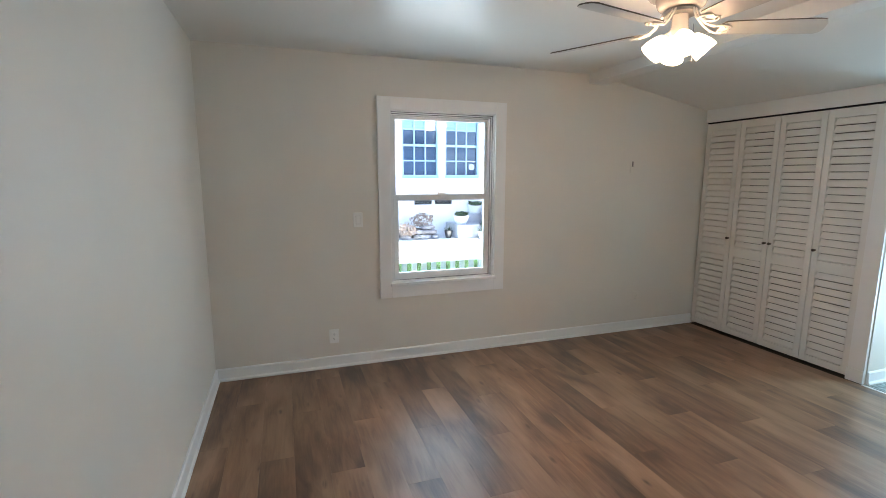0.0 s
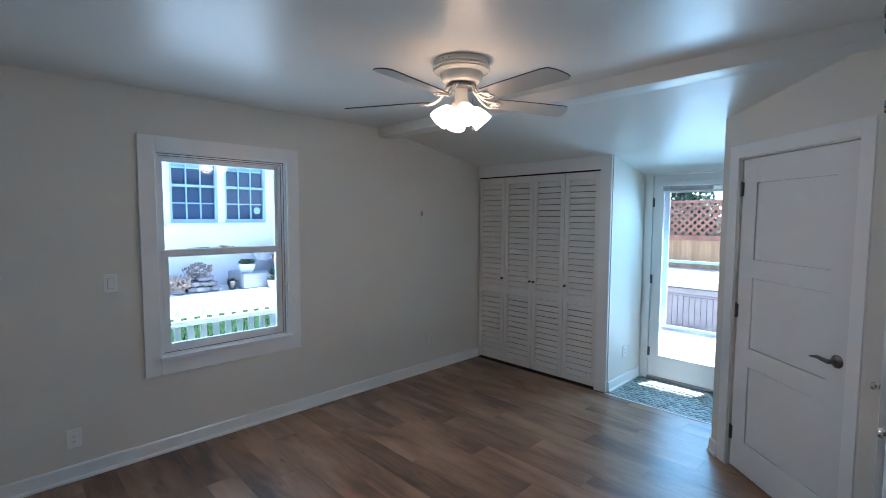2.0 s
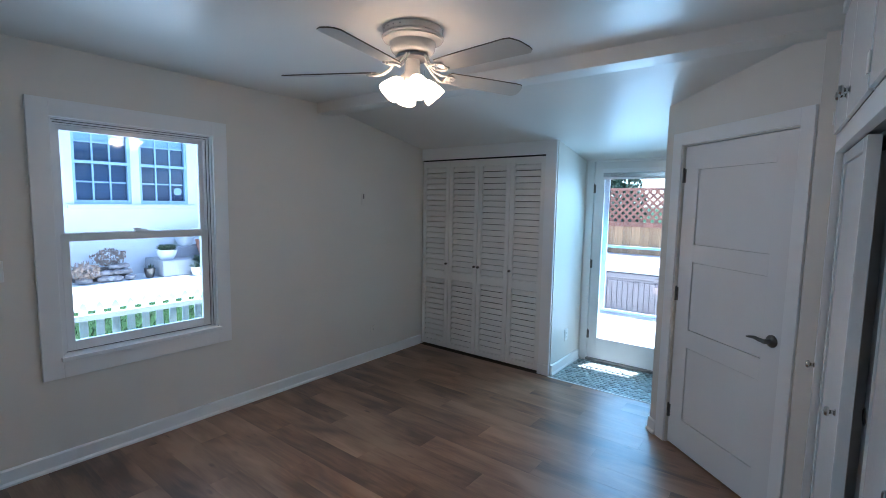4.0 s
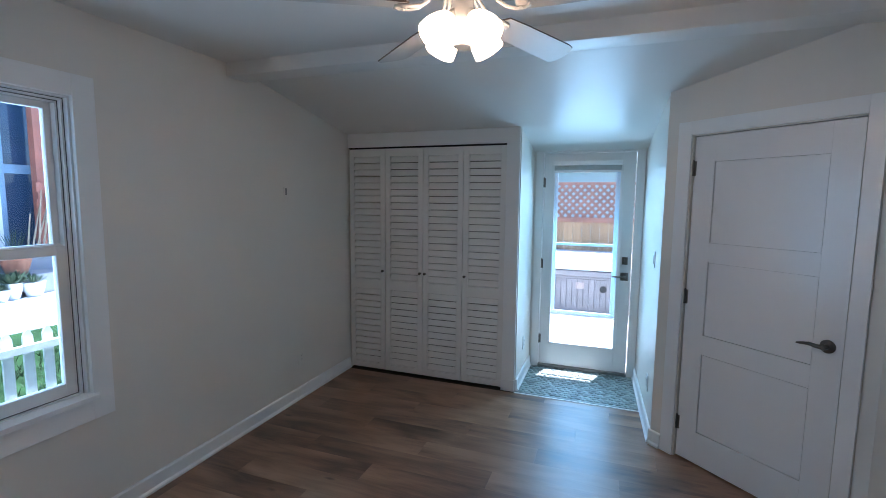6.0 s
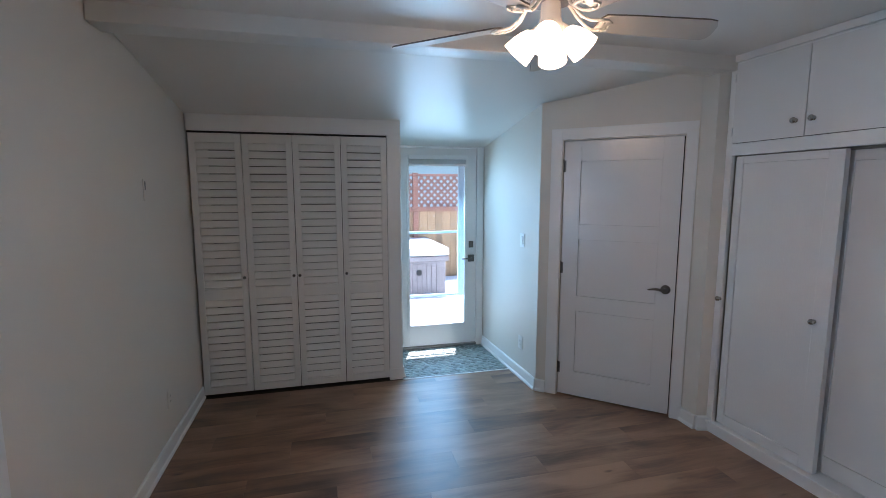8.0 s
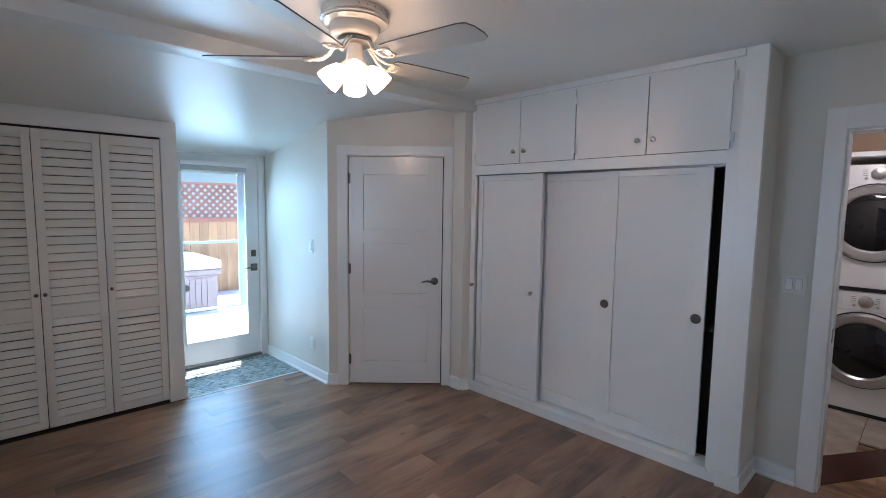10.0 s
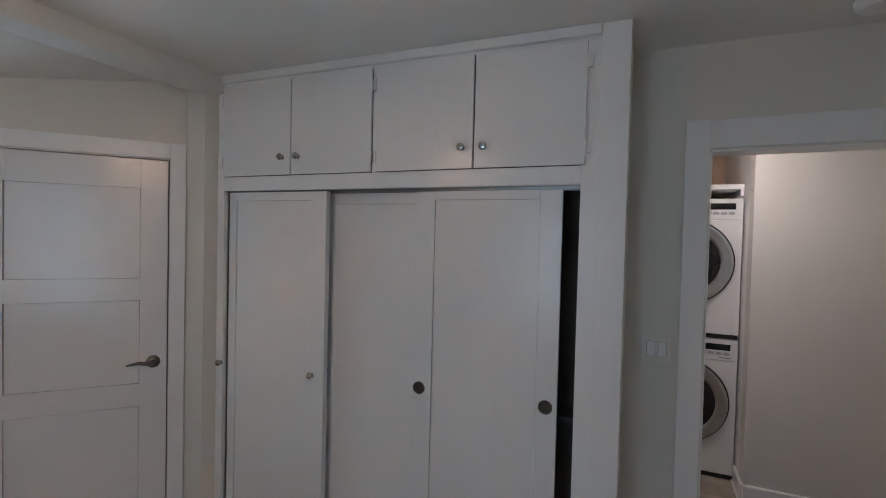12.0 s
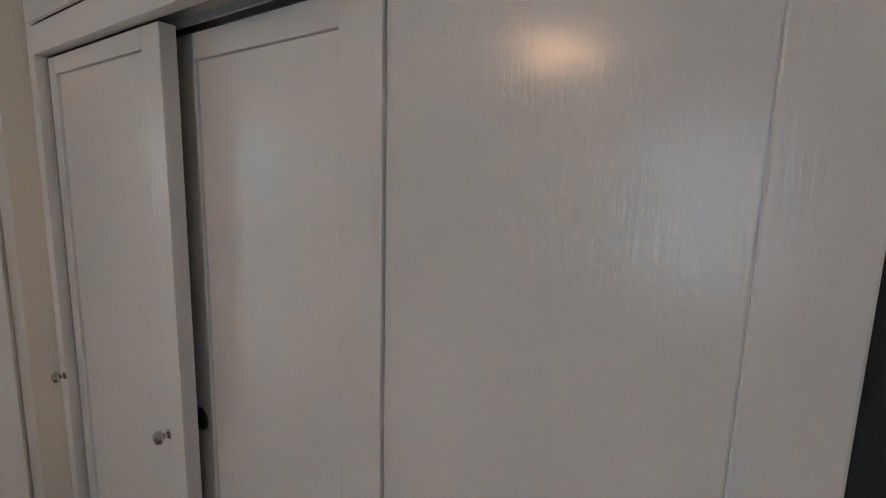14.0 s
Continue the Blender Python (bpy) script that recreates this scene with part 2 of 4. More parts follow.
def boxes(*specs, bevel=0.0):
    bm = bmesh.new()
    for s in specs:
        box(bm, *s, bevel=bevel)
    return bm


# ---- plan ----
W0, N0, CEILING = -0.03, 4.225, 2.49        # west wall, north wall, ceiling
EAST, DOORX = 4.655, 5.38                   # louvred closet front, garden door
PN, PS = 2.595, 1.61                        # passage walls
SC_Y, SC_L, SC_R, SC_YR = 0.692, 3.245, 1.188, 0.618       # built-in closet: front, ends
SOUTH = 0.285
DIAG_A, DIAG_B = Vector((4.149, 1.562)), Vector((3.417, 0.757))
STRIP = Vector((3.281, 0.757))
HALL_Y = -0.96


def slope(x):
    return 2.232 - 0.185 * (x - EAST)


# ---- walls ----
WX0, WX1, WZ0, WZ1 = 1.355, 2.29, 0.66, 2.095   # window opening
setting("wall_north", boxes((W0 - 0.14, WX0, N0, N0 + 0.14, -0.1, 2.75), (WX1, DOORX + 0.08, N0, N0 + 0.14, -0.1, 2.75),
        (WX0, WX1, N0, N0 + 0.14, -0.1, WZ0), (WX0, WX1, N0, N0 + 0.14, WZ1, 2.75)), WALL, "warm off-white painted plaster wall with a window", "wall")
setting("wall_west", boxes((W0 - 0.14, W0, SOUTH - 0.12, N0, -0.1, 2.75)), WALL, "plain warm off-white painted wall", "wall")
LDX0, LDX1, LDZ = 0.14, 0.872, 2.045            # laundry hall doorway
setting("wall_south", boxes((W0, LDX0, SOUTH - 0.12, SOUTH, -0.1, 2.75), (LDX1, SC_L + 0.2, SOUTH - 0.12, SOUTH, -0.1, 2.75),
        (LDX0, LDX1, SOUTH - 0.12, SOUTH, LDZ, 2.75)), WALL, "off-white painted wall with a doorway to the hall", "wall")
# end wall of the built-in closet
setting("wall_closet_end", boxes((SC_R, SC_R + 0.075, SOUTH, SC_YR - 0.004, -0.05, 2.6)), WALL, "off-white painted end of the built-in closet", "wall")
bm = B()
prism(bm, [(STRIP.x, STRIP.y), (SC_L + 0.014, SC_Y - 0.01), (SC_L + 0.01, SOUTH), (SC_L + 0.35, SOUTH), (DIAG_B.x + 0.03, DIAG_B.y)], -0.05, 2.6)
setting("wall_strip", bm, WALL, "narrow off-white wall return beside the closet", "wall")

# diagonal wall with its doorway
ddir = (DIAG_B - DIAG_A).normalized()
DLEN = (DIAG_B - DIAG_A).length
DIAG = pose(DIAG_A.x, DIAG_A.y, 0, 0, 0, math.degrees(math.atan2(ddir.y, ddir.x)))
DO0, DO1, DOZ = 0.176, 1.006, 2.035
setting("wall_diagonal", boxes((0, DO0, 0, 0.11, -0.05, 2.6), (DO1, DLEN, 0, 0.11, -0.05, 2.6), (DO0, DO1, 0, 0.11, DOZ, 2.6)), WALL,
        "off-white painted wall set at an angle with a door", "wall", DIAG)
bm = B()
prism(bm, [(DIAG_A.x, DIAG_A.y), (DIAG_A.x + 0.08, DIAG_A.y - 0.11), (DOORX + 0.08, PS - 0.11), (DOORX + 0.08, PS)], -0.05, 2.6)
setting("wall_passage", bm, WALL, "off-white painted side wall of the garden door passage", "wall")
setting("wall_closet_side", boxes((EAST + 0.02, DOORX, PN, PN + 0.1, -0.05, 2.6)), WALL, "off-white painted side of the louvred closet", "wall")
setting("wall_east", boxes((DOORX, DOORX + 0.08, PN - 0.02, N0 + 0.14, -0.1, 2.75), (DOORX, DOORX + 0.08, PS - 3.2, PS, -0.1, 2.75),
        (DOORX, DOORX + 0.08, PS, PN - 0.02, 2.105, 2.75)), STUCCO, "outer stucco wall round the garden door", "wall")
# wall and floor out of view, added to keep stray daylight out
setting("wall_room_behind", boxes((2.3, DOORX + 0.08, -1.6, -1.5, -0.1, 2.75)), WALL, "unseen plain wall behind the angled door, against light leaks", "wall")
setting("floor_behind", boxes((SC_L + 0.2, DOORX, -1.5, SOUTH - 0.06, -0.12, -0.012)), SUBFLOOR, "unseen dark floor behind the angled door, against light leaks", "floor")

# ceilings and beam
setting("ceiling", boxes((W0 - 0.1, 3.30, SOUTH - 0.1, N0 + 0.1, CEILING, CEILING + 0.12)), CEIL, "glossy off-white painted flat ceiling", "ceiling")
bm = B()
pts = [(3.29, slope(3.29)), (DOORX + 0.05, slope(DOORX + 0.05)), (DOORX + 0.05, 2.75), (3.29, 2.75)]
for y in (-1.5, N0 + 0.1):
    bm.faces.new([bm.verts.new((x, y, z)) for x, z in pts])
bm.verts.ensure_lookup_table()
for i in range(4):
    bm.faces.new([bm.verts[k] for k in (i, (i + 1) % 4, 4 + (i + 1) % 4, 4 + i)])
setting("ceiling_slope", bm, CEIL, "glossy off-white sloping ceiling towards the garden door", "ceiling")
bm = boxes((3.215, 3.385, 0.45, N0, 2.402, 2.60), bevel=0.012)
setting("ceiling_beam", bm, CEIL, "painted boxed ceiling beam", "beam", smooth=True)

# floor
setting("floor", boxes((W0 - 0.1, DOORX, SOUTH - 0.06, N0 + 0.05, -0.12, -0.012)), SUBFLOOR, "brown wood-look plank floor", "floor")
FLOOR = bpy.data.objects["floor"]


def baseboard(p, q, h=0.098, thick=0.015, shoe=True):
    """A skirting from p to q; the room lies to the left of the way."""
    p, q = Vector(p), Vector(q)
    d = (q - p).normalized()
    nrm = Vector((-d.y, d.x))
    prof = [(0, 0), (0.026, 0), (0.026, 0.012), (thick + 0.001, 0.024), (thick, h - 0.008), (thick - 0.006, h), (0, h)]
    bm = B()
    ends = []
    for e in (p, q):
        ends.append([bm.verts.new((e.x + nrm.x * a, e.y + nrm.y * a, z)) for a, z in prof])
    k = len(prof)
    for i in range(k):
        bm.faces.new((ends[0][i], ends[0][(i + 1) % k], ends[1][(i + 1) % k], ends[1][i]))
    bm.faces.new(ends[0])
    bm.faces.new(ends[1][::-1])
    return setting("baseboard", bm, TRIM, "white painted wooden baseboard", "baseboard")


baseboard((EAST, N0), (W0, N0))
baseboard((W0, N0), (W0, SOUTH))
baseboard((DOORX - 0.02, PN), (EAST + 0.02, PN))
baseboard((DIAG_A.x, DIAG_A.y), (DOORX - 0.03, PS))
baseboard(DIAG_A + ddir * 0.08, DIAG_A)
baseboard(STRIP, DIAG_B)
baseboard((SC_L + 0.014, SC_Y - 0.01), STRIP)
baseboard((SC_R, SOUTH), (SC_R, SC_YR))
baseboard((LDX1 + 0.1, SOUTH), (SC_R, SOUTH))


# ---- window ----
def ring(bm, x0, x1, z0, z1, w, y0, y1, bevel=0.0, wb=None):
    """A rectangular frame of four mitre-less bars; wb: the bottom bar's height."""
    wb = w if wb is None else wb
    box(bm, x0, x0 + w, y0, y1, z0, z1, bevel)
    box(bm, x1 - w, x1, y0, y1, z0, z1, bevel)
    box(bm, x0 + w, x1 - w, y0, y1, z1 - w, z1, bevel)
    box(bm, x0 + w, x1 - w, y0, y1, z0, z0 + wb, bevel)


window_1 = root("window_1", "white double-hung vinyl window in wide flat casing", "window", pose(0, N0, 0), kind="structure")
bm = B()
ring(bm, 1.255, 2.385, 0.552, 2.19, 0.1, -0.02, 0.004, 0.003)
part("window_casing", bm, TRIM, window_1)
bm = B()
ring(bm, WX0, WX1, WZ0, WZ1, 0.014, 0.004, 0.13)
ring(bm, WX0 + 0.014, WX1 - 0.014, WZ0 + 0.014, WZ1 - 0.014, 0.012, 0.032, 0.125)
ring(bm, WX0 + 0.026, WX1 - 0.026, WZ0 + 0.026, WZ1 - 0.026, 0.012, 0.052, 0.12)
part("window_frame", bm, VINYL, window_1)
# thin dark strips: shade of the track grooves put into colour
bm = B()
ring(bm, WX0 + 0.0135, WX1 - 0.0135, WZ0 + 0.0135, WZ1 - 0.0135, 0.004, 0.0315, 0.036)
ring(bm, WX0 + 0.0255, WX1 - 0.0255, WZ0 + 0.0255, WZ1 - 0.0255, 0.004, 0.0505, 0.056)
part("weather_seal", bm, mat("groove_shade_grey", (0.10, 0.10, 0.11), 0.7), window_1, "dark grey lines for the shade in the frame track grooves")
bm = B()
box(bm, WX0 - 0.012, WX1 + 0.012, -0.045, 0.046, WZ0 - 0.006, WZ0 + 0.022, 0.004)
part("window_sill", bm, VINYL, window_1)
bm = B()
ring(bm, WX0 + 0.036, WX1 - 0.036, 1.365, WZ1 - 0.036, 0.03, 0.085, 0.115, 0.002, wb=0.05)
part("upper_sash", bm, VINYL, window_1)
bm = B()
ring(bm, WX0 + 0.036, WX1 - 0.036, WZ0 + 0.036, 1.405, 0.042, 0.05, 0.083, 0.002, wb=0.052)
low_sash = part("lower_sash", bm, VINYL, window_1)
bm = B()
box(bm, WX0 + 0.05, WX1 - 0.05, 0.045, 0.058, 1.405, 1.413, 0.002)
part("sash_rail_lip", bm, VINYL, low_sash)
bm = B()
box(bm, 1.785, 1.865, 0.055, 0.08, 1.4065, 1.426, 0.006)
tube(bm, [(1.825, 0.066, 1.424), (1.80, 0.06, 1.432), (1.775, 0.052, 1.430)], [0.007, 0.006, 0.005])
part("sash_lock", bm, VINYL, window_1, smooth=True)
for nm, a in (("upper_pane", (WX0 + 0.064, WX1 - 0.064, 0.098, 0.102, 1.413, WZ1 - 0.064)), ("lower_pane", (WX0 + 0.076, WX1 - 0.076, 0.064, 0.068, WZ0 + 0.086, 1.365))):
    p = part(nm, boxes(a), GLASS, window_1)
    p.visible_shadow = False


# ---- doors ----
GROOVE = 0.0045   # shadow groove round a door panel


def panel_leaf(bm, w, h, t, panels, stile, depth=0.007, both=False):
    """A flat-panel door leaf: stiles and rails proud of recessed panels. panels: (z0, z1)."""
    box(bm, 0, stile, 0, t, 0, h, 0.0015)
    box(bm, w - stile, w, 0, t, 0, h, 0.0015)
    zs = [0.0] + [z for p in panels for z in p] + [h]
    for i in range(0, len(zs), 2):
        box(bm, stile, w - stile, 0, t, zs[i], zs[i + 1])
    for a, b in panels:
        box(bm, stile + GROOVE, w - stile - GROOVE, depth, t - depth, a + GROOVE, b - GROOVE)
        box(bm, stile - 0.003, w - stile + 0.003, t / 2 - 0.002, t / 2 + 0.002, a - 0.003, b + 0.003)


def hinge(parent, x, z, y=0.0):
    bm = B()
    lathe(bm, [(0.0065, z - 0.045), (0.0065, z + 0.045)], Matrix.Translation((x, y - 0.005, 0)), 12)
    lathe(bm, [(0.004, z + 0.045), (0.006, z + 0.048), (0.002, z + 0.054)], Matrix.Translation((x, y - 0.005, 0)), 12)
    box(bm, x - 0.018, x + 0.018, y - 0.0105 if y else -0.0015, y - 0.008 if y else 0.003, z - 0.044, z + 0.044)
    return part("hinge", bm, BRONZE, parent, "dark metal butt hinge", smooth=True)


def lever(parent, x, z, way, material, y=0.0):
    """A round rose with a waved lever pointing the way (+1 or -1 along x)."""
    bm = B()
    lathe(bm, [(0.033, 0), (0.033, 0.006), (0.026, 0.013), (0.013, 0.016), (0.012, 0.05), (0.010, 0.055)], pose(x, y, z, 90), 28)
    tube(bm, [(x, y - 0.045, z), (x + way * 0.03, y - 0.05, z + 0.002), (x + way * 0.06, y - 0.05, z + 0.006), (x + way * 0.09, y - 0.048, z + 0.001), (x + way * 0.115, y - 0.046, z - 0.004)],
         [0.011, 0.0105, 0.009, 0.007, 0.004], 10)
    return part("door_handle", bm, material, parent, "curved lever handle on a round rose", smooth=True)


def round_knob(parent, x, z, y=0.0, r=0.016, material=None):
    bm = B()
    lathe(bm, [(r * 0.75, 0), (r * 0.75, 0.002), (r * 0.42, 0.006), (r * 0.45, 0.012), (r, 0.018), (r * 1.05, 0.024), (r * 0.8, 0.031), (0.0001, 0.034)], pose(x, y, z, 90), 20)
    return part("knob", bm, material or NICKEL, parent, "small round metal knob", smooth=True)


# angled bedroom door
door_1 = root("door_1", "closed white three-panel door with lever handle", "door", DIAG @ pose(DO0 + 0.0065, 0.014, 0.012), kind="structure")
DW = DO1 - DO0 - 0.014
bm = B()
panel_leaf(bm, DW, 2.018, 0.035, [(0.20, 0.70), (0.82, 1.27), (1.385, 1.865)], 0.125)
part("door_leaf", bm, DOORW, door_1)
for z in (0.22, 1.04, 1.83):
    hinge(door_1, -0.004, z)
lever(door_1, DW - 0.062, 0.935, -1, BRONZE)
bm = boxes((DW - 0.004, DW + 0.004, 0.006, 0.03, 0.89, 0.98))
part("strike_plate", bm, BRONZE, door_1)
trim = root("door_trim", "white painted casing round the angled door", "trim", DIAG, kind="structure")
bm = boxes((DO0 - 0.092, DO0 - 0.006, -0.014, 0.0, 0, DOZ + 0.088), (DO1 + 0.006, DLEN - 0.004, -0.014, 0.0, 0, DOZ + 0.088), (DO0 - 0.006, DO1 + 0.006, -0.014, 0.0, DOZ + 0.006, DOZ + 0.088), bevel=0.002)
part("casing", bm, TRIM, trim)
bm = boxes((DO0 - 0.02, DO0 - 0.0005, 0.0005, 0.11, 0, DOZ), (DO1 + 0.0005, DO1 + 0.02, 0.0005, 0.11, 0, DOZ), (DO0, DO1, 0.0005, 0.11, DOZ - 0.001, DOZ + 0.02))
part("jamb", bm, TRIM, trim)
# near-black sheet behind the leaf, standing in for shade in the gaps
part("door_stop", boxes((DO0, DO1, 0.056, 0.1, 0.0, 2.033)), DARK, trim)

# garden door
door_2 = root("door_2", "white garden door with a tall glass light", "door", pose(DOORX, PN - 0.095, 0.03, 0, 0, -90), kind="structure")
GW, GH = 0.81, 2.05
gx0, gx1, gz0, gz1 = 0.092, 0.692, 0.215, 1.955
bm = B()
box(bm, 0, gx0, 0, 0.044, 0, GH, 0.002)
box(bm, gx1, GW, 0, 0.044, 0, GH, 0.002)
box(bm, gx0, gx1, 0, 0.044, 0, gz0)
box(bm, gx0, gx1, 0, 0.044, gz1, GH)
ring(bm, gx0 - 0.02, gx1 + 0.02, gz0 - 0.02, gz1 + 0.02, 0.028, -0.008, 0.0, 0.002)
part("door_leaf", bm, DOORW, door_2)
p = part("glass_pane", boxes((gx0, gx1, 0.018, 0.022, gz0, gz1)), GLASS, door_2)
p.visible_shadow = False
blind = part("raised_blind", boxes((gx0 - 0.004, gx1 + 0.004, -0.050, -0.010, 1.938, 1.978), bevel=0.004), VINYL, door_2, "raised white blind stacked at the top")
# shadow between cassette and bottom rail is put into the slats' grey
part("blind_stack", boxes(*[(gx0 + 0.004, gx1 - 0.004, -0.036, -0.013, 1.894 + i * 0.0088, 1.9005 + i * 0.0088) for i in range(5)]), mat("shadow_grey_slat", (0.42, 0.43, 0.44), 0.5), blind, "stacked slats, grey for the shadow under the cassette")
part("bottom_rail", boxes((gx0, gx1, -0.042, -0.011, 1.872, 1.892), bevel=0.003), VINYL, blind)
for z in (0.25, 1.0, 1.78):
    hinge(door_2, -0.004, z)
bm = boxes((gx1 + 0.038, gx1 + 0.088, -0.012, 0.0, 1.03, 1.10), (gx1 + 0.03, gx1 + 0.098, -0.012, 0.0, 0.88, 0.955), bevel=0.004)
box(bm, gx1 + 0.058, gx1 + 0.066, -0.03, -0.012, 1.048, 1.082)
tube(bm, [(gx1 + 0.064, -0.012, 0.918), (gx1 + 0.064, -0.05, 0.918), (gx1 + 0.02, -0.055, 0.92), (gx1 - 0.045, -0.052, 0.918)], [0.011, 0.010, 0.008, 0.006])
part("door_handle", bm, BRONZE, door_2, "square deadbolt and lever set", smooth=True)
# its frame, and the screen door outside
g0, g1 = PN - 0.02, PS
frame_2 = root("door_frame", "white painted frame of the garden door", "trim", pose(DOORX, PN - 0.095, 0, 0, 0, -90), kind="structure")
fl, fr = -0.075, 0.885
bm = boxes((fl, -0.006, -0.012, 0.08, 0, 2.10), (GW + 0.006, fr, -0.012, 0.08, 0, 2.10), (-0.006, GW + 0.006, -0.012, 0.08, 2.084, 2.10), bevel=0.002)
part("jamb", bm, TRIM, frame_2)
part("door_sill", boxes((-0.006, GW + 0.006, -0.02, 0.11, 0.0, 0.024), bevel=0.003), STEEL, frame_2, "metal threshold")
screen_door = root("screen_door", "white framed screen door with a middle bar outside", "door", pose(DOORX + 0.1, PN - 0.09, 0.03, 0, 0, -90))
bm = B()
ring(bm, -0.01, 0.80, 0.0, 2.05, 0.085, 0, 0.03, 0.003, wb=0.2)
part("frame", bm, VINYL, screen_door)
part("screen_insert", boxes((0.075, 0.125, 0.004, 0.026, 0.50, 1.965), (0.650, 0.715, 0.004, 0.026, 0.50, 1.965), (0.125, 0.650, 0.004, 0.026, 0.50, 0.525), (0.125, 0.650, 0.004, 0.026, 1.94, 1.965), bevel=0.003), VINYL, screen_door, "narrow white insert frame in the upper part")
part("middle_bar", boxes((0.125, 0.650, 0.006, 0.024, 1.176, 1.201), bevel=0.003), VINYL, screen_door)

# hall doorway with the open door
door_3 = root("door_3", "open white three-panel door with lever handle", "door", pose(LDX0 + 0.012, SOUTH + 0.012, 0.012, 0, 0, 82.5), kind="structure")
bm = B()
panel_leaf(bm, 0.715, 2.035, 0.036, [(0.20, 0.70), (0.82, 1.27), (1.385, 1.865)], 0.115)
part("door_leaf", bm, DOORW, door_3)
lever(door_3, 0.655, 0.92, -1, BRONZE)
part("latch_plate", boxes((0.7145, 0.7165, 0.006, 0.030, 0.88, 0.96)), BRONZE, door_3, "dark latch plate on the door edge")
for z in (0.22, 1.04, 1.83):
    hinge(door_3, -0.004, z, 0.046)
trim3 = root("door_trim", "white painted casing of the hall doorway", "trim", pose(0, SOUTH, 0), kind="structure")
bm = boxes((W0 + 0.002, LDX0 - 0.008, 0, 0.016, 0, LDZ + 0.125), (LDX1 + 0.008, LDX1 + 0.098, 0, 0.016, 0, LDZ + 0.125), (LDX0 - 0.008, LDX1 + 0.008, 0, 0.016, LDZ + 0.008, LDZ + 0.125), bevel=0.002)
part("casing", bm, TRIM, trim3)
bm = boxes((LDX1 - 0.004, LDX1 + 0.02, -0.125, -0.0005, 0, LDZ + 0.01), (LDX0 - 0.02, LDX0 + 0.004, -0.125, -0.0005, 0, LDZ + 0.01), (LDX0, LDX1, -0.125, -0.0005, LDZ - 0.006, LDZ + 0.015))
part("jamb", bm, TRIM, trim3)
part("strike_plate", boxes((LDX1 - 0.006, LDX1 - 0.003, -0.04, -0.015, 0.88, 0.96)), BRONZE, trim3)

# ---- louvred closet ----
LOUV = pose(EAST, N0 - 0.008, 0, 0, 0, -90)
louv_w = 0.372
trim4 = root("closet_trim", "white painted flat casing of the louvred closet", "trim", LOUV, kind="structure")
part("casing", boxes((-0.004, 1.615, -0.006, 0.02, 2.108, 2.232), (1.505, 1.615, -0.006, 0.02, 0.0, 2.108), bevel=0.0025), TRIM, trim4)
# dark strip drawn where the track gap lies in shade
part("track", boxes((0.0, 1.50, 0.014, 0.05, 2.097, 2.112)), DARK, trim4, "dark strip for the shade in the door track gap")
part("plinth", boxes((1.50, 1.617, -0.016, -0.006, 0.0, 0.10), bevel=0.002), TRIM, trim4)
setting("wall_closet_back", boxes((EAST + 0.02, DOORX, PN + 0.1, PN + 0.13, 0, 2.4), (DOORX - 0.03, DOORX, PN + 0.13, N0, 0, 2.4)), CLOSETIN, "inside of the louvred closet, darkened for its shade", "wall")
setting("wall_closet_head", boxes((EAST + 0.02, EAST + 0.05, PN + 0.1, N0, 2.12, 2.5)), WALL, "wall above the louvred closet", "wall")


def bifold(x, knob_x):
    d = root("bifold_door", "white wooden louvred bifold closet door", "closet door", LOUV @ pose(x, 0.008, 0.018), group="louvred closet doors")
    st = 0.048
    h = 2.074
    bm = boxes((0.001, st, 0, 0.028, 0, h), (louv_w - st, louv_w - 0.001, 0, 0.028, 0, h), (st, louv_w - st, 0, 0.028, 0, 0.058), (st, louv_w - st, 0, 0.028, 0.775, 0.868),
               (st, louv_w - st, 0, 0.028, 2.005, h), bevel=0.0015)
    part("frame", bm, LOUVER, d)
    for z0, k in ((0.058, 12), (0.868, 19)):
        pitch = ((0.775 - 0.058) / 12) if k == 12 else ((2.005 - 0.868) / 19)
        for i in range(k):
            s = new("slat", SLATS[k])
            s.parent = d
            s.location = (louv_w / 2, 0.014, z0 + pitch * (i + 0.5))
    round_knob(d, knob_x, 0.952, 0.0, 0.012, BRONZE)
    return d


SLATS = {}
for k, pitch in ((12, (0.775 - 0.058) / 12), (19, (2.005 - 0.868) / 19)):
    bm = B()
    hw = (louv_w - 0.094) / 2
    drop = 0.0050 if k == 12 else 0.001
    prof = [(-0.0130, -pitch / 2 + 0.0085), (-0.0085, -pitch / 2 + 0.0035), (0.0115, pitch / 2 - drop - 0.0045), (0.0065, pitch / 2 - drop)]
    a = [bm.verts.new((-hw, y, z)) for y, z in prof]
    b = [bm.verts.new((hw, y, z)) for y, z in prof]
    bm.faces.new(a)
    bm.faces.new(b[::-1])
    for i in range(4):
        bm.faces.new((a[i], b[i], b[(i + 1) % 4], a[(i + 1) % 4]))
    SLATS[k] = mesh_of("slat", bm, LOUVER)
for i, kx in enumerate((louv_w - 0.022, louv_w - 0.022, 0.022, 0.022)):
    bifold(0.006 + i * (louv_w + 0.003), kx)

# ---- built-in closet with sliding doors and upper cabinets ----
SC = pose(SC_L, SC_Y, 0, 0, 0, 180 + math.degrees(math.atan2(SC_Y - SC_YR, SC_L - SC_R)))   # x runs along the front, y into the closet
SCW = SC_L - SC_R
OPL, OPR, OPT = 0.034, 1.892, 1.876       # sliding door opening
closet = root("built_in_closet", "white built-in closet with sliding doors", "closet", SC, kind="structure")
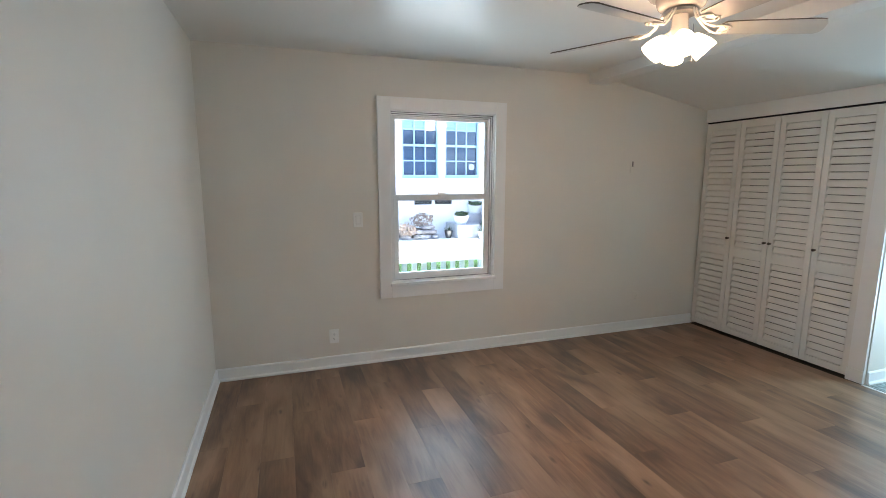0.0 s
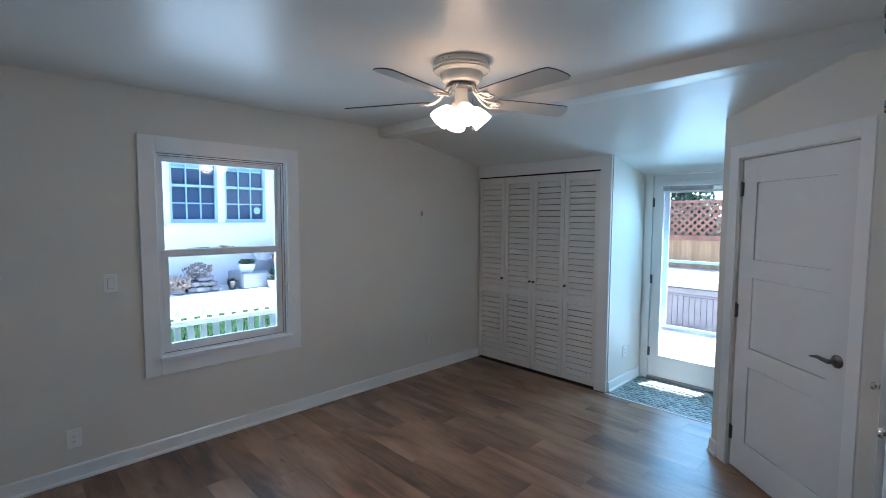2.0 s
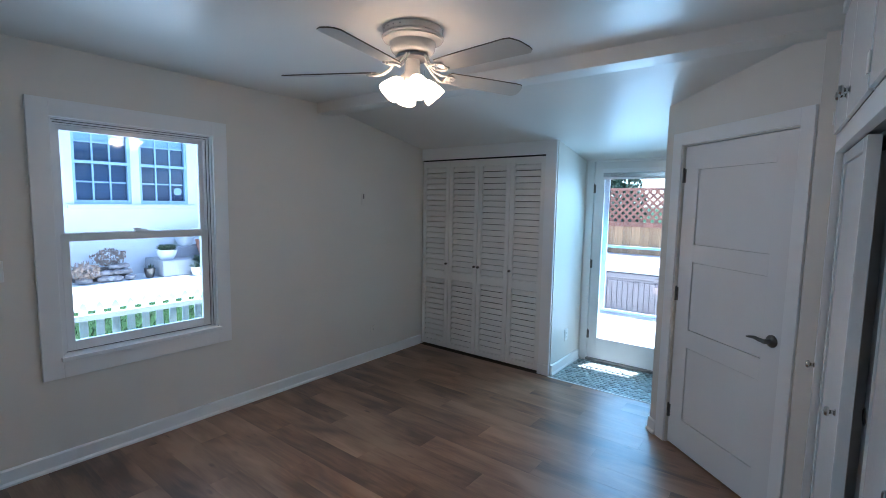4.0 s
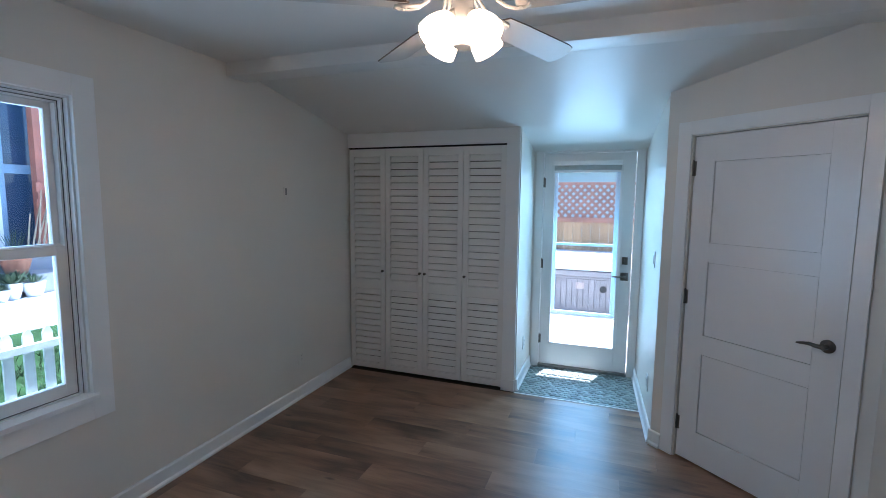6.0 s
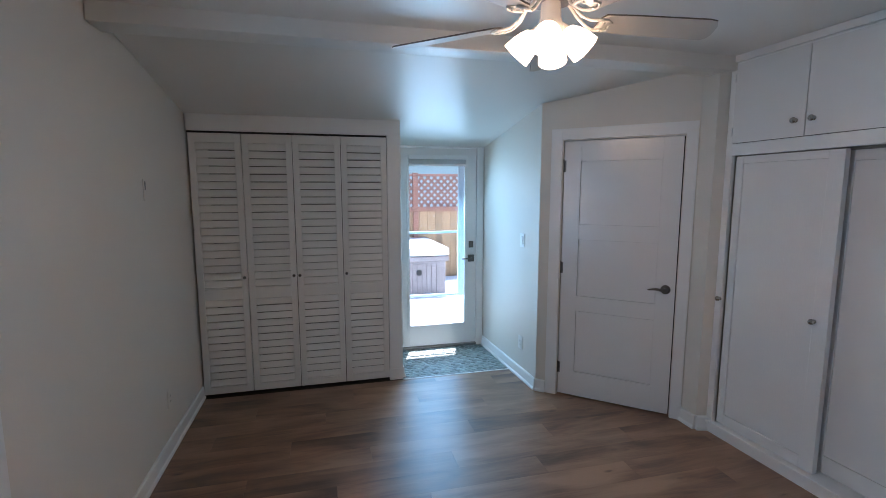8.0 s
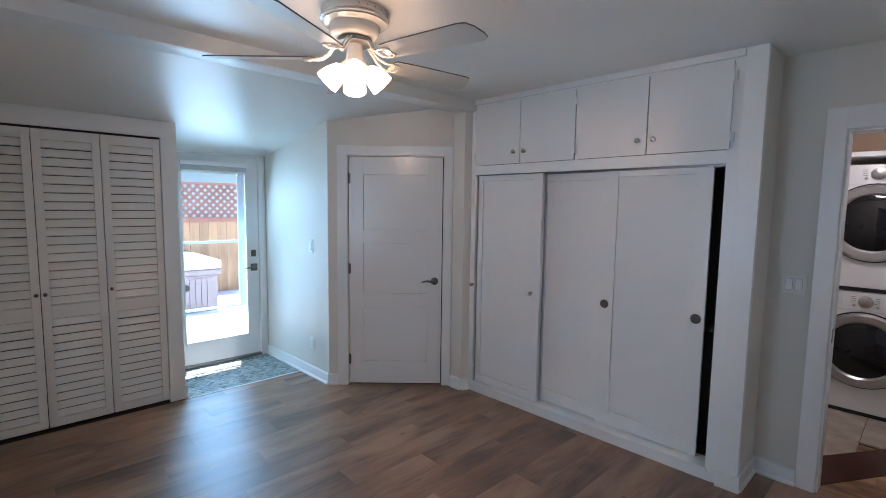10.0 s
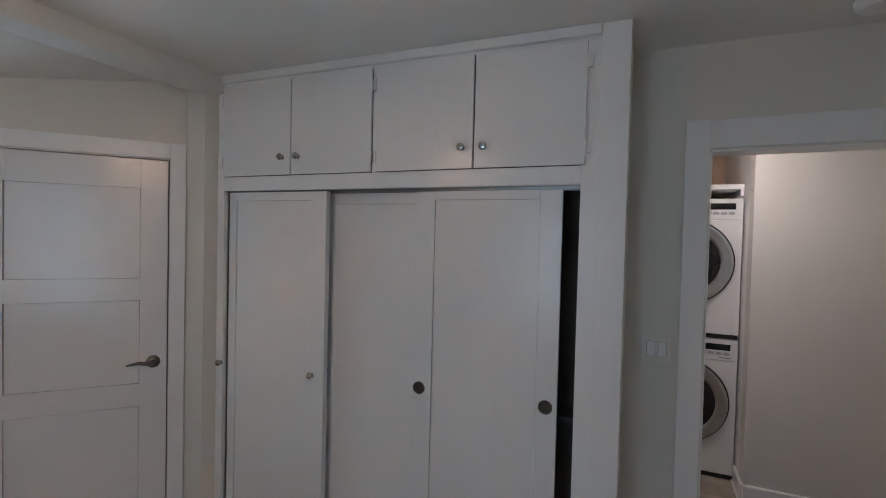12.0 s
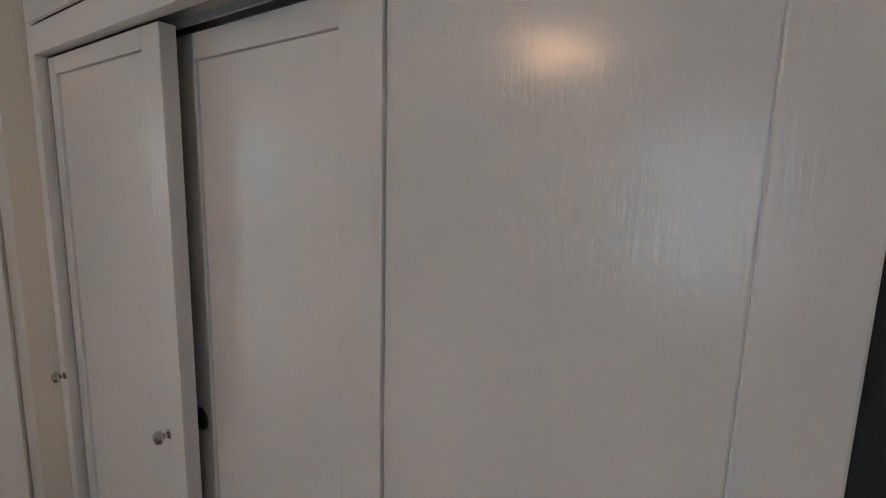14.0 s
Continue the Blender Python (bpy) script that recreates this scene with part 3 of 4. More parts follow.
for nm, b_ in (("stile", (OPR, SCW - 0.1, 0, 0.03, 0.0, 2.448)), ("stile", (-0.012, OPL, 0.0, 0.03, 0.0, 2.448)), ("rail", (OPL, OPR, 0, 0.03, OPT, 1.950)), ("rail", (OPL, OPR, 0, 0.03, 2.434, 2.448))):
    part(nm, boxes(b_, bevel=0.0015), TRIM, closet)
part("end_board", boxes((SCW - 0.1, SCW + 0.006, -0.012, 0.03, 0.0, CEILING), bevel=0.003), TRIM, closet)
part("crown_strip", boxes((-0.012, SCW - 0.1, -0.022, 0.02, 2.448, CEILING - 0.001), bevel=0.004), TRIM, closet)
part("sliding_door_sill", boxes((-0.008, OPR + 0.01, -0.014, 0.14, 0.06, 0.080), bevel=0.004), TRIM, closet)
part("toe_board", boxes((-0.008, OPR + 0.04, -0.004, 0.02, 0.0, 0.06)), TRIM, closet)
part("base_block", boxes((OPR + 0.06, SCW + 0.016, -0.026, -0.012, 0.0, 0.1), (SCW + 0.006, SCW + 0.02, -0.026, 0.0, 0.0, 0.1), bevel=0.003), TRIM, closet)
part("track", boxes((OPL, OPR, 0.030, 0.14, OPT + 0.002, OPT + 0.012), *[(OPL, OPR, y, y + 0.003, OPT - 0.012, OPT + 0.002) for y in (0.0625, 0.0655, 0.0945, 0.0955, 0.128)]), STEEL, closet, "metal double track")
# inner boards take the dark colour that stands for closet shade
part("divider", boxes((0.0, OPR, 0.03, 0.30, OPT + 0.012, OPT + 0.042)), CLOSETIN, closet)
setting("wall_closet_inside", boxes((SC_R + 0.075, SC_L, SOUTH, SOUTH + 0.012, 0, 2.5), (SC_R + 0.075, SC_R + 0.08, SOUTH + 0.012, 0.58, 0.08, 2.4)), CLOSETIN, "inside of the built-in closet, darkened for its shade", "wall")
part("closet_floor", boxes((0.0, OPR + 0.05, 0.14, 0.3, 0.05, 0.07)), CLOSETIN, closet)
part("hanging_shelf", boxes((OPL, OPR + 0.04, 0.18, 0.32, 0.86, 0.88)), CLOSETIN, closet, "inner shelf, darkened for the closet's shade")


def sliding(x, w, y, panel, thick=0.024):
    """A door of proud stiles and rails round a recessed panel; panel: left, right, bottom and top widths."""
    h = 1.784
    d = root("sliding_door", "white flat-panel sliding closet door", "closet door", SC @ pose(x, y, 0.086), group="sliding closet doors")
    a, b, c, e = panel
    for nm, b_ in (("stile", (0, a, 0, thick, 0, h)), ("stile", (w - b, w, 0, thick, 0, h)), ("rail", (a, w - b, 0, thick, 0, c)), ("rail", (a, w - b, 0, thick, h - e, h))):
        part(nm, boxes(b_, bevel=0.003), DOORW, d)
    part("panel", boxes((a + 0.002, w - b - 0.002, 0.008, 0.016, c + 0.002, h - e - 0.002), (a - 0.002, w - b + 0.002, 0.011, 0.0155, c - 0.002, h - e + 0.002)), DOORW, d)
    return d


def finger_pull(parent, x, z):
    bm = B()
    lathe(bm, [(0.030, 0.0), (0.030, 0.0025), (0.027, 0.004), (0.0245, 0.0025), (0.0235, 0.0006), (0.0001, 0.0006)], pose(x, 0, z, 90), 28)
    return part("finger_pull", bm, BRONZE, parent, "round recessed metal finger pull", smooth=True)


s1 = sliding(0.046, 0.632, 0.026, (0.05, 0.080, 0.07, 0.045), 0.036)
round_knob(s1, 0.562, 0.858)
round_knob(closet, 0.026, 0.944, 0.0)
s2 = sliding(0.590, 0.71, 0.098, (0.085, 0.07, 0.10, 0.06))
finger_pull(s2, 0.035, 0.872)
s3 = sliding(1.150, 0.668, 0.070, (0.094, 0.092, 0.10, 0.045))
finger_pull(s3, 0.034, 0.862)
finger_pull(s3, 0.620, 0.862)


def upper_door(x0, x1, knob_left, hinge_left):
    d = root("cabinet_door", "white flat upper cabinet door", "cabinet door", SC @ pose(x0, -0.014, 1.952), group="upper closet doors")
    w = x1 - x0
    part("door_panel", boxes((0.002, w - 0.002, 0, 0.0135, 0, 0.482), bevel=0.0025), DOORW, d)
    round_knob(d, 0.045 if knob_left else w - 0.05, 0.088, 0.0, 0.0165)
    hx = 0.004 if hinge_left else w - 0.004
    sgn = -1 if hinge_left else 1
    for z in (0.07, 0.40):
        bm = B()
        lathe(bm, [(0.004, z - 0.028), (0.004, z + 0.028)], Matrix.Translation((hx + sgn * 0.005, -0.003, 0)), 10)
        box(bm, hx + sgn * 0.012 - 0.009, hx + sgn * 0.012 + 0.009, -0.0015, 0.012, z - 0.024, z + 0.024)
        part("hinge", bm, TRIM, d, "white painted surface hinge")
    return d


upper_door(0.036, 0.485, False, True)
upper_door(0.487, 0.950, True, False)
upper_door(0.972, 1.448, False, True)
upper_door(1.450, 1.908, True, False)
part("divider_stile", boxes((0.951, 0.971, -0.002, 0.03, 1.951, 2.433)), TRIM, closet)
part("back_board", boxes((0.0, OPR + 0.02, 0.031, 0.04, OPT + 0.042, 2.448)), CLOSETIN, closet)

# ---- ceiling fan ----
FX, FY = 2.407, 2.386
fan = root("ceiling_fan", "white five-blade ceiling fan with four lit frosted tulip shades", "ceiling fan", pose(FX, FY, 0))
bm = B()
lathe(bm, [(0.0, 2.489), (0.148, 2.489), (0.150, 2.484), (0.150, 2.462), (0.146, 2.458), (0.155, 2.453), (0.155, 2.446), (0.145, 2.441), (0.148, 2.436), (0.124, 2.430), (0.116, 2.424), (0.113, 2.402),
           (0.107, 2.386), (0.096, 2.375), (0.084, 2.372), (0.0, 2.372)][1:-1], None, 48)
part("canopy", bm, FANW, fan, smooth=True)
bm = B()
lathe(bm, [(0.070, 2.345), (0.080, 2.349), (0.080, 2.364), (0.06, 2.373)], None, 40)
part("motor_hub", bm, STEEL, fan, "dark metal rotor under the housing", smooth=True)
bm = B()
lathe(bm, [(0.03, 2.16), (0.04, 2.185), (0.049, 2.215), (0.050, 2.26), (0.039, 2.29), (0.036, 2.348)], None, 32)
lightkit = part("light_kit", bm, FANW, fan, smooth=True)


def blade_mesh():
    """A flat blade with rounded, slightly oblique tip, along +x."""
    bm = B()
    out = [(0.20, -0.055), (0.30, -0.062), (0.605, -0.070), (0.638, -0.064), (0.662, -0.030), (0.676, 0.025), (0.674, 0.050), (0.655, 0.068), (0.30, 0.060), (0.20, 0.052), (0.185, 0.03), (0.185, -0.03)]
    lo = [bm.verts.new((x, y, -0.003)) for x, y in out]
    hi = [bm.verts.new((x, y, 0.003)) for x, y in out]
    bm.faces.new(lo[::-1])
    bm.faces.new(hi)
    sides = []
    for i in range(len(out)):
        j = (i + 1) % len(out)
        sides.append(bm.faces.new((lo[i], lo[j], hi[j], hi[i])))
    bmesh.ops.recalc_face_normals(bm, faces=bm.faces)
    me = bpy.data.meshes.new("blade")
    for f in sides:
        f.material_index = 1
    bm.to_mesh(me)
    bm.free()
    me.materials.append(BLADE)
    me.materials.append(BLADE_EDGE)
    return me


def iron_mesh():
    bm = B()
    for s in (-1, 1):
        tube(bm, [(0.068, s * 0.006, 2.350), (0.090, s * 0.009, 2.322), (0.118, s * 0.012, 2.286), (0.150, s * 0.022, 2.266), (0.178, s * 0.034, 2.261), (0.212, s * 0.034, 2.260), (0.232, s * 0.020, 2.260)], [0.006, 0.006, 0.006, 0.006, 0.006, 0.006, 0.005], 8)
    box(bm, 0.185, 0.222, -0.028, 0.028, 2.2635, 2.2665)
    for dx, dy in ((0.2, -0.022), (0.2, 0.022), (0.228, 0.0)):
        lathe(bm, [(0.0055, 2.253), (0.0055, 2.258)], Matrix.Translation((dx, dy, 0)), 10)
    return mesh_of("blade_iron", bm, FANW, True)


BL, IR = blade_mesh(), iron_mesh()
for i in range(5):
    a = 48 + 72 * i
    b = new("blade", BL)
    b.parent = fan
    b.matrix_basis = pose(0, 0, 2.287, 0, 0, a) @ pose(0, 0, 0, -12, 0.6, 0)
    k = new("blade_iron", IR)
    k.parent = fan
    k.matrix_basis = pose(0, 0, 2.287, 0, 0, a) @ pose(0, 0, 0, -12, 0.6, 0) @ pose(0, 0, -2.270)
for i in range(4):
    a = 58 + 90 * i
    m = pose(0, 0, 2.250, 0, 0, a) @ pose(0.050, 0, 0, 0, 136, 0)
    bm = B()
    tube(bm, [(0, 0, -0.02), (0, 0, 0.02)], [0.016, 0.022], 14)
    arm = part("lamp_holder", bm, FANW, lightkit, smooth=True, m=m)
    bm = B()
    prof = [(0.020, 0.010), (0.031, 0.018), (0.043, 0.042), (0.052, 0.074), (0.055, 0.098), (0.056, 0.112), (0.053, 0.112), (0.051, 0.098), (0.048, 0.074), (0.039, 0.044), (0.027, 0.022)]
    lathe(bm, prof, None, 28)
    part("lamp_shade", bm, SHADE, lightkit, "glowing frosted glass tulip shade", smooth=True, m=m)
    bm = B()
    lathe(bm, [(0.010, 0.022), (0.012, 0.030), (0.021, 0.052), (0.023, 0.068), (0.018, 0.084), (0.008, 0.092), (0.0005, 0.093)], None, 16)
    part("bulb", bm, BULB, lightkit, "lit light bulb", smooth=True, m=m)
bm = B()
tube(bm, [(0.045, -0.04, 2.30), (0.048, -0.043, 2.20), (0.048, -0.043, 2.13)], 0.0015, 6)
part("pull_chain", bm, NICKEL, fan)
for i in range(4):
    bm = B()
    lathe(bm, [(0.004, 0), (0.004, 0.002)], pose(0.1495 * math.cos(2.7 + 0.25 * i), 0.1495 * math.sin(2.7 + 0.25 * i), 2.474, 0, 90, math.degrees(2.7 + 0.25 * i)), 8)
    part("screw", bm, STEEL, fan)


# ---- switches, outlets, detector ----
def plate(name, label, m, w=0.075, h=0.118, rockers=1, outlet=False, material=None):
    """A wall plate; its face looks along local -y."""
    p = root(name, label, "outlet" if outlet else "light switch", m)
    bm = boxes((-w / 2, w / 2, -0.006, 0, -h / 2, h / 2), bevel=0.003)
    part("cover_plate", bm, material or PLATE, p)
    if outlet:
        part("socket_face", boxes((-0.0165, 0.0165, -0.0085, -0.006, -0.034, 0.034), bevel=0.002), material or PLATE, p)
        for z in (-0.018, 0.018):
            part("socket_slot", boxes((-0.0075, -0.0055, -0.0092, -0.008, z - 0.004, z + 0.004), (0.0055, 0.0075, -0.0092, -0.008, z - 0.004, z + 0.004), (-0.0015, 0.0015, -0.0092, -0.008, z - 0.0115, z - 0.0085)), DARK, p)
    else:
        for i in range(rockers):
            x = (i - (rockers - 1) / 2) * 0.046
            part("rocker_surround", boxes((x - 0.0175, x + 0.0175, -0.0068, -0.0055, -0.034, 0.034)), STEEL, p)
            part("rocker", boxes((x - 0.016, x + 0.016, -0.011, -0.006, -0.0325, 0.0325), bevel=0.002), PLATE, p)
    return p


plate("light_switch", "white single rocker switch plate on the wall", pose(1.085, N0, 1.218))
plate("wall_outlet", "white double power outlet on the wall", pose(0.864, N0, 0.266), outlet=True)
plate("wall_outlet", "wall-coloured painted-over power outlet low on the wall", pose(3.90, N0, 0.345), outlet=True, material=WALL)
slot_plate = root("small_wall_plate", "small wall-coloured plate with a dark slot", "wall plate", pose(3.762, N0, 1.662))
part("cover_plate", boxes((-0.022, 0.022, -0.006, 0.0, -0.062, 0.062), bevel=0.002), WALL, slot_plate)
part("slot", boxes((-0.009, 0.007, -0.0075, -0.005, 0.0, 0.05), bevel=0.001), mat("grey_slot", (0.22, 0.21, 0.20), 0.5), slot_plate, "dark grey slot")
plate("light_switch", "double rocker switch in a wall-coloured plate", pose(1.055, SOUTH, 1.19, 0, 0, 180), w=0.12, rockers=2, material=WALL)
pm = math.degrees(math.atan2(PS - DIAG_A.y, DOORX - DIAG_A.x))
plate("light_switch", "white single rocker switch plate on the wall", pose(4.44, 1.5735, 1.23, 0, 0, 180 + pm))
plate("wall_outlet", "white double power outlet on the wall", pose(4.438, 1.5735, 0.318, 0, 0, 180 + pm), outlet=True)
plate("wall_outlet", "white double power outlet on the closet side", pose(5.02, PN, 0.33), outlet=True)
bm = B()
lathe(bm, [(0.066, 0), (0.07, -0.006), (0.068, -0.022), (0.055, -0.036), (0.02, -0.04)], None, 36)
det = tagged(new("smoke_detector", mesh_of("smoke_detector", bm, PLATE, True)), "round white smoke detector on the ceiling", "smoke detector")
det.location = (0.42, 0.50, CEILING)

# ---- hall behind the doorway ----
setting("wall_hall", boxes((-1.6, 0.496, HALL_Y - 0.14, HALL_Y, 0, 2.6)), HALLP, "pale grey painted hall wall", "wall")
setting("wall_laundry_side", boxes((0.466, 0.496, -2.2, HALL_Y - 0.14, 0, 2.6)), TRIM, "white side of the laundry alcove", "wall")
setting("wall_laundry_back", boxes((0.44, 2.4, -2.3, -2.2, 0, 2.6)), PEACH, "peach painted laundry back wall", "wall")
setting("wall_hall_west", boxes((-1.7, -1.6, -2.0, SOUTH, -0.1, 2.6), (-1.6, W0 - 0.14, SOUTH - 0.12, SOUTH, -0.1, 2.6)), HALLP, "plain hall wall", "wall")
setting("wall_hall_east", boxes((2.3, 2.4, -2.2, SOUTH - 0.12, 0, 2.6)), HALLP, "plain hall wall", "wall")
setting("ceiling_hall", boxes((-1.6, 2.4, -2.3, SOUTH - 0.12, 2.5, 2.6)), CEIL, "plain white hall ceiling", "ceiling")
baseboard((-1.6, HALL_Y), (0.496, HALL_Y), 0.12)
baseboard((0.496, HALL_Y), (0.496, HALL_Y - 0.28), 0.12)
setting("floor_hall", boxes((-1.6, 2.4, -2.3, SOUTH - 0.06, -0.12, -0.012)), SUBFLOOR, "hall floor of boards, dark border and tile", "floor")
# invented lamp, out of view, added to brighten the hall
fill_lamp = root("ceiling_lamp", "round ceiling lamp, unseen and added to light the hall", "ceiling lamp", pose(0.80, -0.42, 2.5))
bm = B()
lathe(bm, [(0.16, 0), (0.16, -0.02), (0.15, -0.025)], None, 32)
part("lamp_base", bm, VINYL, fill_lamp)
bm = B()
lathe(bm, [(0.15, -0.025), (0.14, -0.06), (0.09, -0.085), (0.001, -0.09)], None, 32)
part("lamp_shade", bm, glow_mat("fill_lamp_glow", (1.0, 0.98, 0.93), 8.0), fill_lamp, smooth=True)


# ---- laundry ----
def appliance(name, label, z, wash):
    """A front-loading machine; its face looks along local -y, its base is at z = 0."""
    w, d, h = 0.69, 0.74, 0.985
    ap = root(name, label, name.replace("_", " "), pose(0.502 + w, -1.25, z, 0, 0, 180))
    part("body", boxes((0, w, 0.012, d, 0.012, h), bevel=0.008), APPL, ap, smooth=True)
    part("front_panel", boxes((0.003, w - 0.003, 0, 0.012, 0.03, h - 0.152), bevel=0.004), APPL, ap)
    pan = part("control_panel", boxes((0.003, w - 0.003, -0.004, 0.012, h - 0.150, h - 0.004), bevel=0.004), APPL, ap)
    # dark block in place of the shade under the front
    part("kick_gap", boxes((0.01, w - 0.01, 0.004, 0.05, 0.0, 0.03)), DARK, ap)
    cz = 0.525 if wash else 0.535
    bm = B()
    lathe(bm, [(0.304, -0.004), (0.304, 0.008), (0.298, 0.012)], pose(w / 2, 0, cz, 90), 48)
    part("door_seal", bm, DARK, ap)
    bm = B()
    lathe(bm, [(0.294, 0.0), (0.294, 0.022), (0.276, 0.040), (0.230, 0.036), (0.216, 0.024), (0.216, 0.0)], pose(w / 2, -0.002, cz, 90), 56)
    dr = part("door_ring", bm, CHROME, ap, "silver porthole ring", smooth=True)
    bm = B()
    lathe(bm, [(0.217, 0.0), (0.217, 0.016), (0.17, 0.034), (0.09, 0.044), (0.001, 0.047)], pose(w / 2, -0.002, cz, 90), 48)
    part("door_glass", bm, BLACKGL, dr, "dark glass porthole", smooth=True)
    bm = B()
    lathe(bm, [(0.047, 0), (0.047, 0.004), (0.038, 0.006), (0.035, 0.024), (0.028, 0.028), (0.001, 0.028)], pose(w * 0.50, -0.004, h - 0.075, 90), 32)
    part("dial", bm, CHROME, pan, "silver program dial", smooth=True)
    part("display", boxes((w * 0.665, w * 0.93, -0.006, -0.003, h - 0.078, h - 0.035)), BLACKGL, pan, "dark display window")
    for i in range(4):
        part("button", boxes((w * 0.665 + i * 0.047, w * 0.665 + i * 0.047 + 0.036, -0.007, -0.003, h - 0.113, h - 0.093), bevel=0.002), CHROME, pan)
    for bx in (w * 0.40, w * 0.60):
        bm = B()
        lathe(bm, [(0.011, 0), (0.011, 0.008), (0.008, 0.010)], pose(bx, -0.004, h - 0.108, 90), 16)
        part("button", bm, CHROME, pan)
    for i in range(4):
        for mx in (0.37, 0.575):
            part("printed_mark", boxes((w * mx, w * mx + 0.028, -0.0048, -0.0038, h - 0.045 - i * 0.014, h - 0.041 - i * 0.014)), STEEL, pan)
    if wash:
        part("drawer", boxes((0.02, 0.20, -0.008, -0.002, h - 0.14, h - 0.02), bevel=0.004), APPL, ap)
        part("printed_mark", boxes((w * 0.83, w * 0.94, -0.0048, -0.0038, h - 0.134, h - 0.128)), STEEL, pan)
    return ap


appliance("washing_machine", "white front-loading washing machine with silver porthole", 0.004, True)
appliance("clothes_dryer", "white front-loading dryer stacked on the washing machine", 0.992, False)
shelf = root("wall_shelf", "white laundry shelf above the stacked machines", "shelf", pose(0, 0, 0))
part("board", boxes((0.497, 1.8, -2.18, -1.30, 2.045, 2.08), bevel=0.002), TRIM, shelf)
part("cleat", boxes((0.497, 0.517, -2.18, -1.30, 2.0, 2.045)), TRIM, shelf)

# ---- garden side, east ----
setting("ground", boxes((-3000, 3000, -3000, 3000, -0.6, -0.06)), GRASS, "green ground reaching the horizon", "ground")
bm = B()
va = [bm.verts.new((x, -9, z)) for x, z in ((DOORX + 0.08, -0.3), (8.62, -0.3), (8.62, 0.14), (7.0, 0.14), (DOORX + 0.08, -0.012))]
vb = [bm.verts.new((v.co.x, 12, v.co.z)) for v in va]
bm.faces.new(va)
bm.faces.new(vb[::-1])
for i in range(5):
    bm.faces.new((va[i], vb[i], vb[(i + 1) % 5], va[(i + 1) % 5]))
setting("pavement_east", bm, CONCRETE, "pale sunlit concrete patio rising gently to the hot tub", "pavement")
# second box: unseen slab added to block the sky above the rooms
setting("eave", boxes((DOORX + 0.08, 5.74, -3, 6, 2.30, 2.36), (W0 - 0.5, 5.74, -2.6, 4.75, 2.76, 2.84)), STUCCO, "white roof overhang above the garden door, with an unseen slab over the rooms", "eave")

tub = root("hot_tub", "taupe hot tub with a pale padded cover on the patio", "hot tub", pose(7.2, 1.52, 0.14))
part("cabinet", boxes((0.02, 2.0, 0.02, 2.0, 0, 0.50), bevel=0.02), TUBCAB, tub)
for i in range(26):
    y = 0.10 + i * 0.072
    bm = boxes((0.008, 0.022, y, y + 0.062, 0.03, 0.46), bevel=0.003)
    part("cabinet_slat", bm, TUBCAB, tub)
part("lip", boxes((-0.02, 2.04, -0.02, 2.04, 0.50, 0.575), bevel=0.02), TUBCAB, tub)
bm = boxes((-0.03, 2.05, -0.03, 2.05, 0.575, 0.70), bevel=0.05)
part("cover", bm, TUBCOVER, tub, "pale padded vinyl cover", smooth=True)
bm = B()
lathe(bm, [(0.045, 0), (0.045, 0.006), (0.001, 0.008)], pose(0.006, 0.42, 0.34, 0, -90), 20)
part("badge", bm, DARK, tub)
part("label_plate", boxes((0.0, 0.009, 0.66, 0.77, 0.33, 0.42), bevel=0.003), mat("pinkish_plate", (0.42, 0.30, 0.26), 0.5), tub, "small pinkish plate on the cabinet")

fence = root("garden_fence", "cedar board fence with a redwood lattice top", "fence", pose(8.7, 0, 0))
FB = mesh_of("board", boxes((-0.009, 0.009, -0.0685, 0.0685, -0.04, 1.30), bevel=0.002), CEDAR)
for i in range(56):
    b = new("board", FB)
    b.parent = fence
    b.location = (0, -2.5 + i * 0.14, 0)
part("rail", boxes((-0.05, 0.04, -2.6, 5.4, 1.295, 1.375), bevel=0.004), REDWOOD, fence)
part("rail", boxes((-0.03, 0.03, -2.6, 5.4, 1.90, 1.94), bevel=0.004), REDWOOD, fence)
for y in (-2.3, -0.3, 1.66, 3.62):
    part("post", boxes((-0.045, 0.045, y, y + 0.09, -0.05, 1.96), bevel=0.004), REDWOOD, fence)
LZ0, LZ1 = 1.375, 1.90
hgt = LZ1 - LZ0
for s_, x_ in ((1, -0.006), (-1, 0.004)):
    half = hgt / 2
    bm = boxes((-0.0035, 0.0035, -0.018, 0.018, -half * 1.4142, half * 1.4142))
    LM = mesh_of("lattice_slat", bm, REDWOOD)
    y = -2.3
    while y < 5.2:
        o = new("lattice_slat", LM)
        o.parent = fence
        o.matrix_basis = pose(x_, y, (LZ0 + LZ1) / 2, 45 * s_)
        y += 0.118


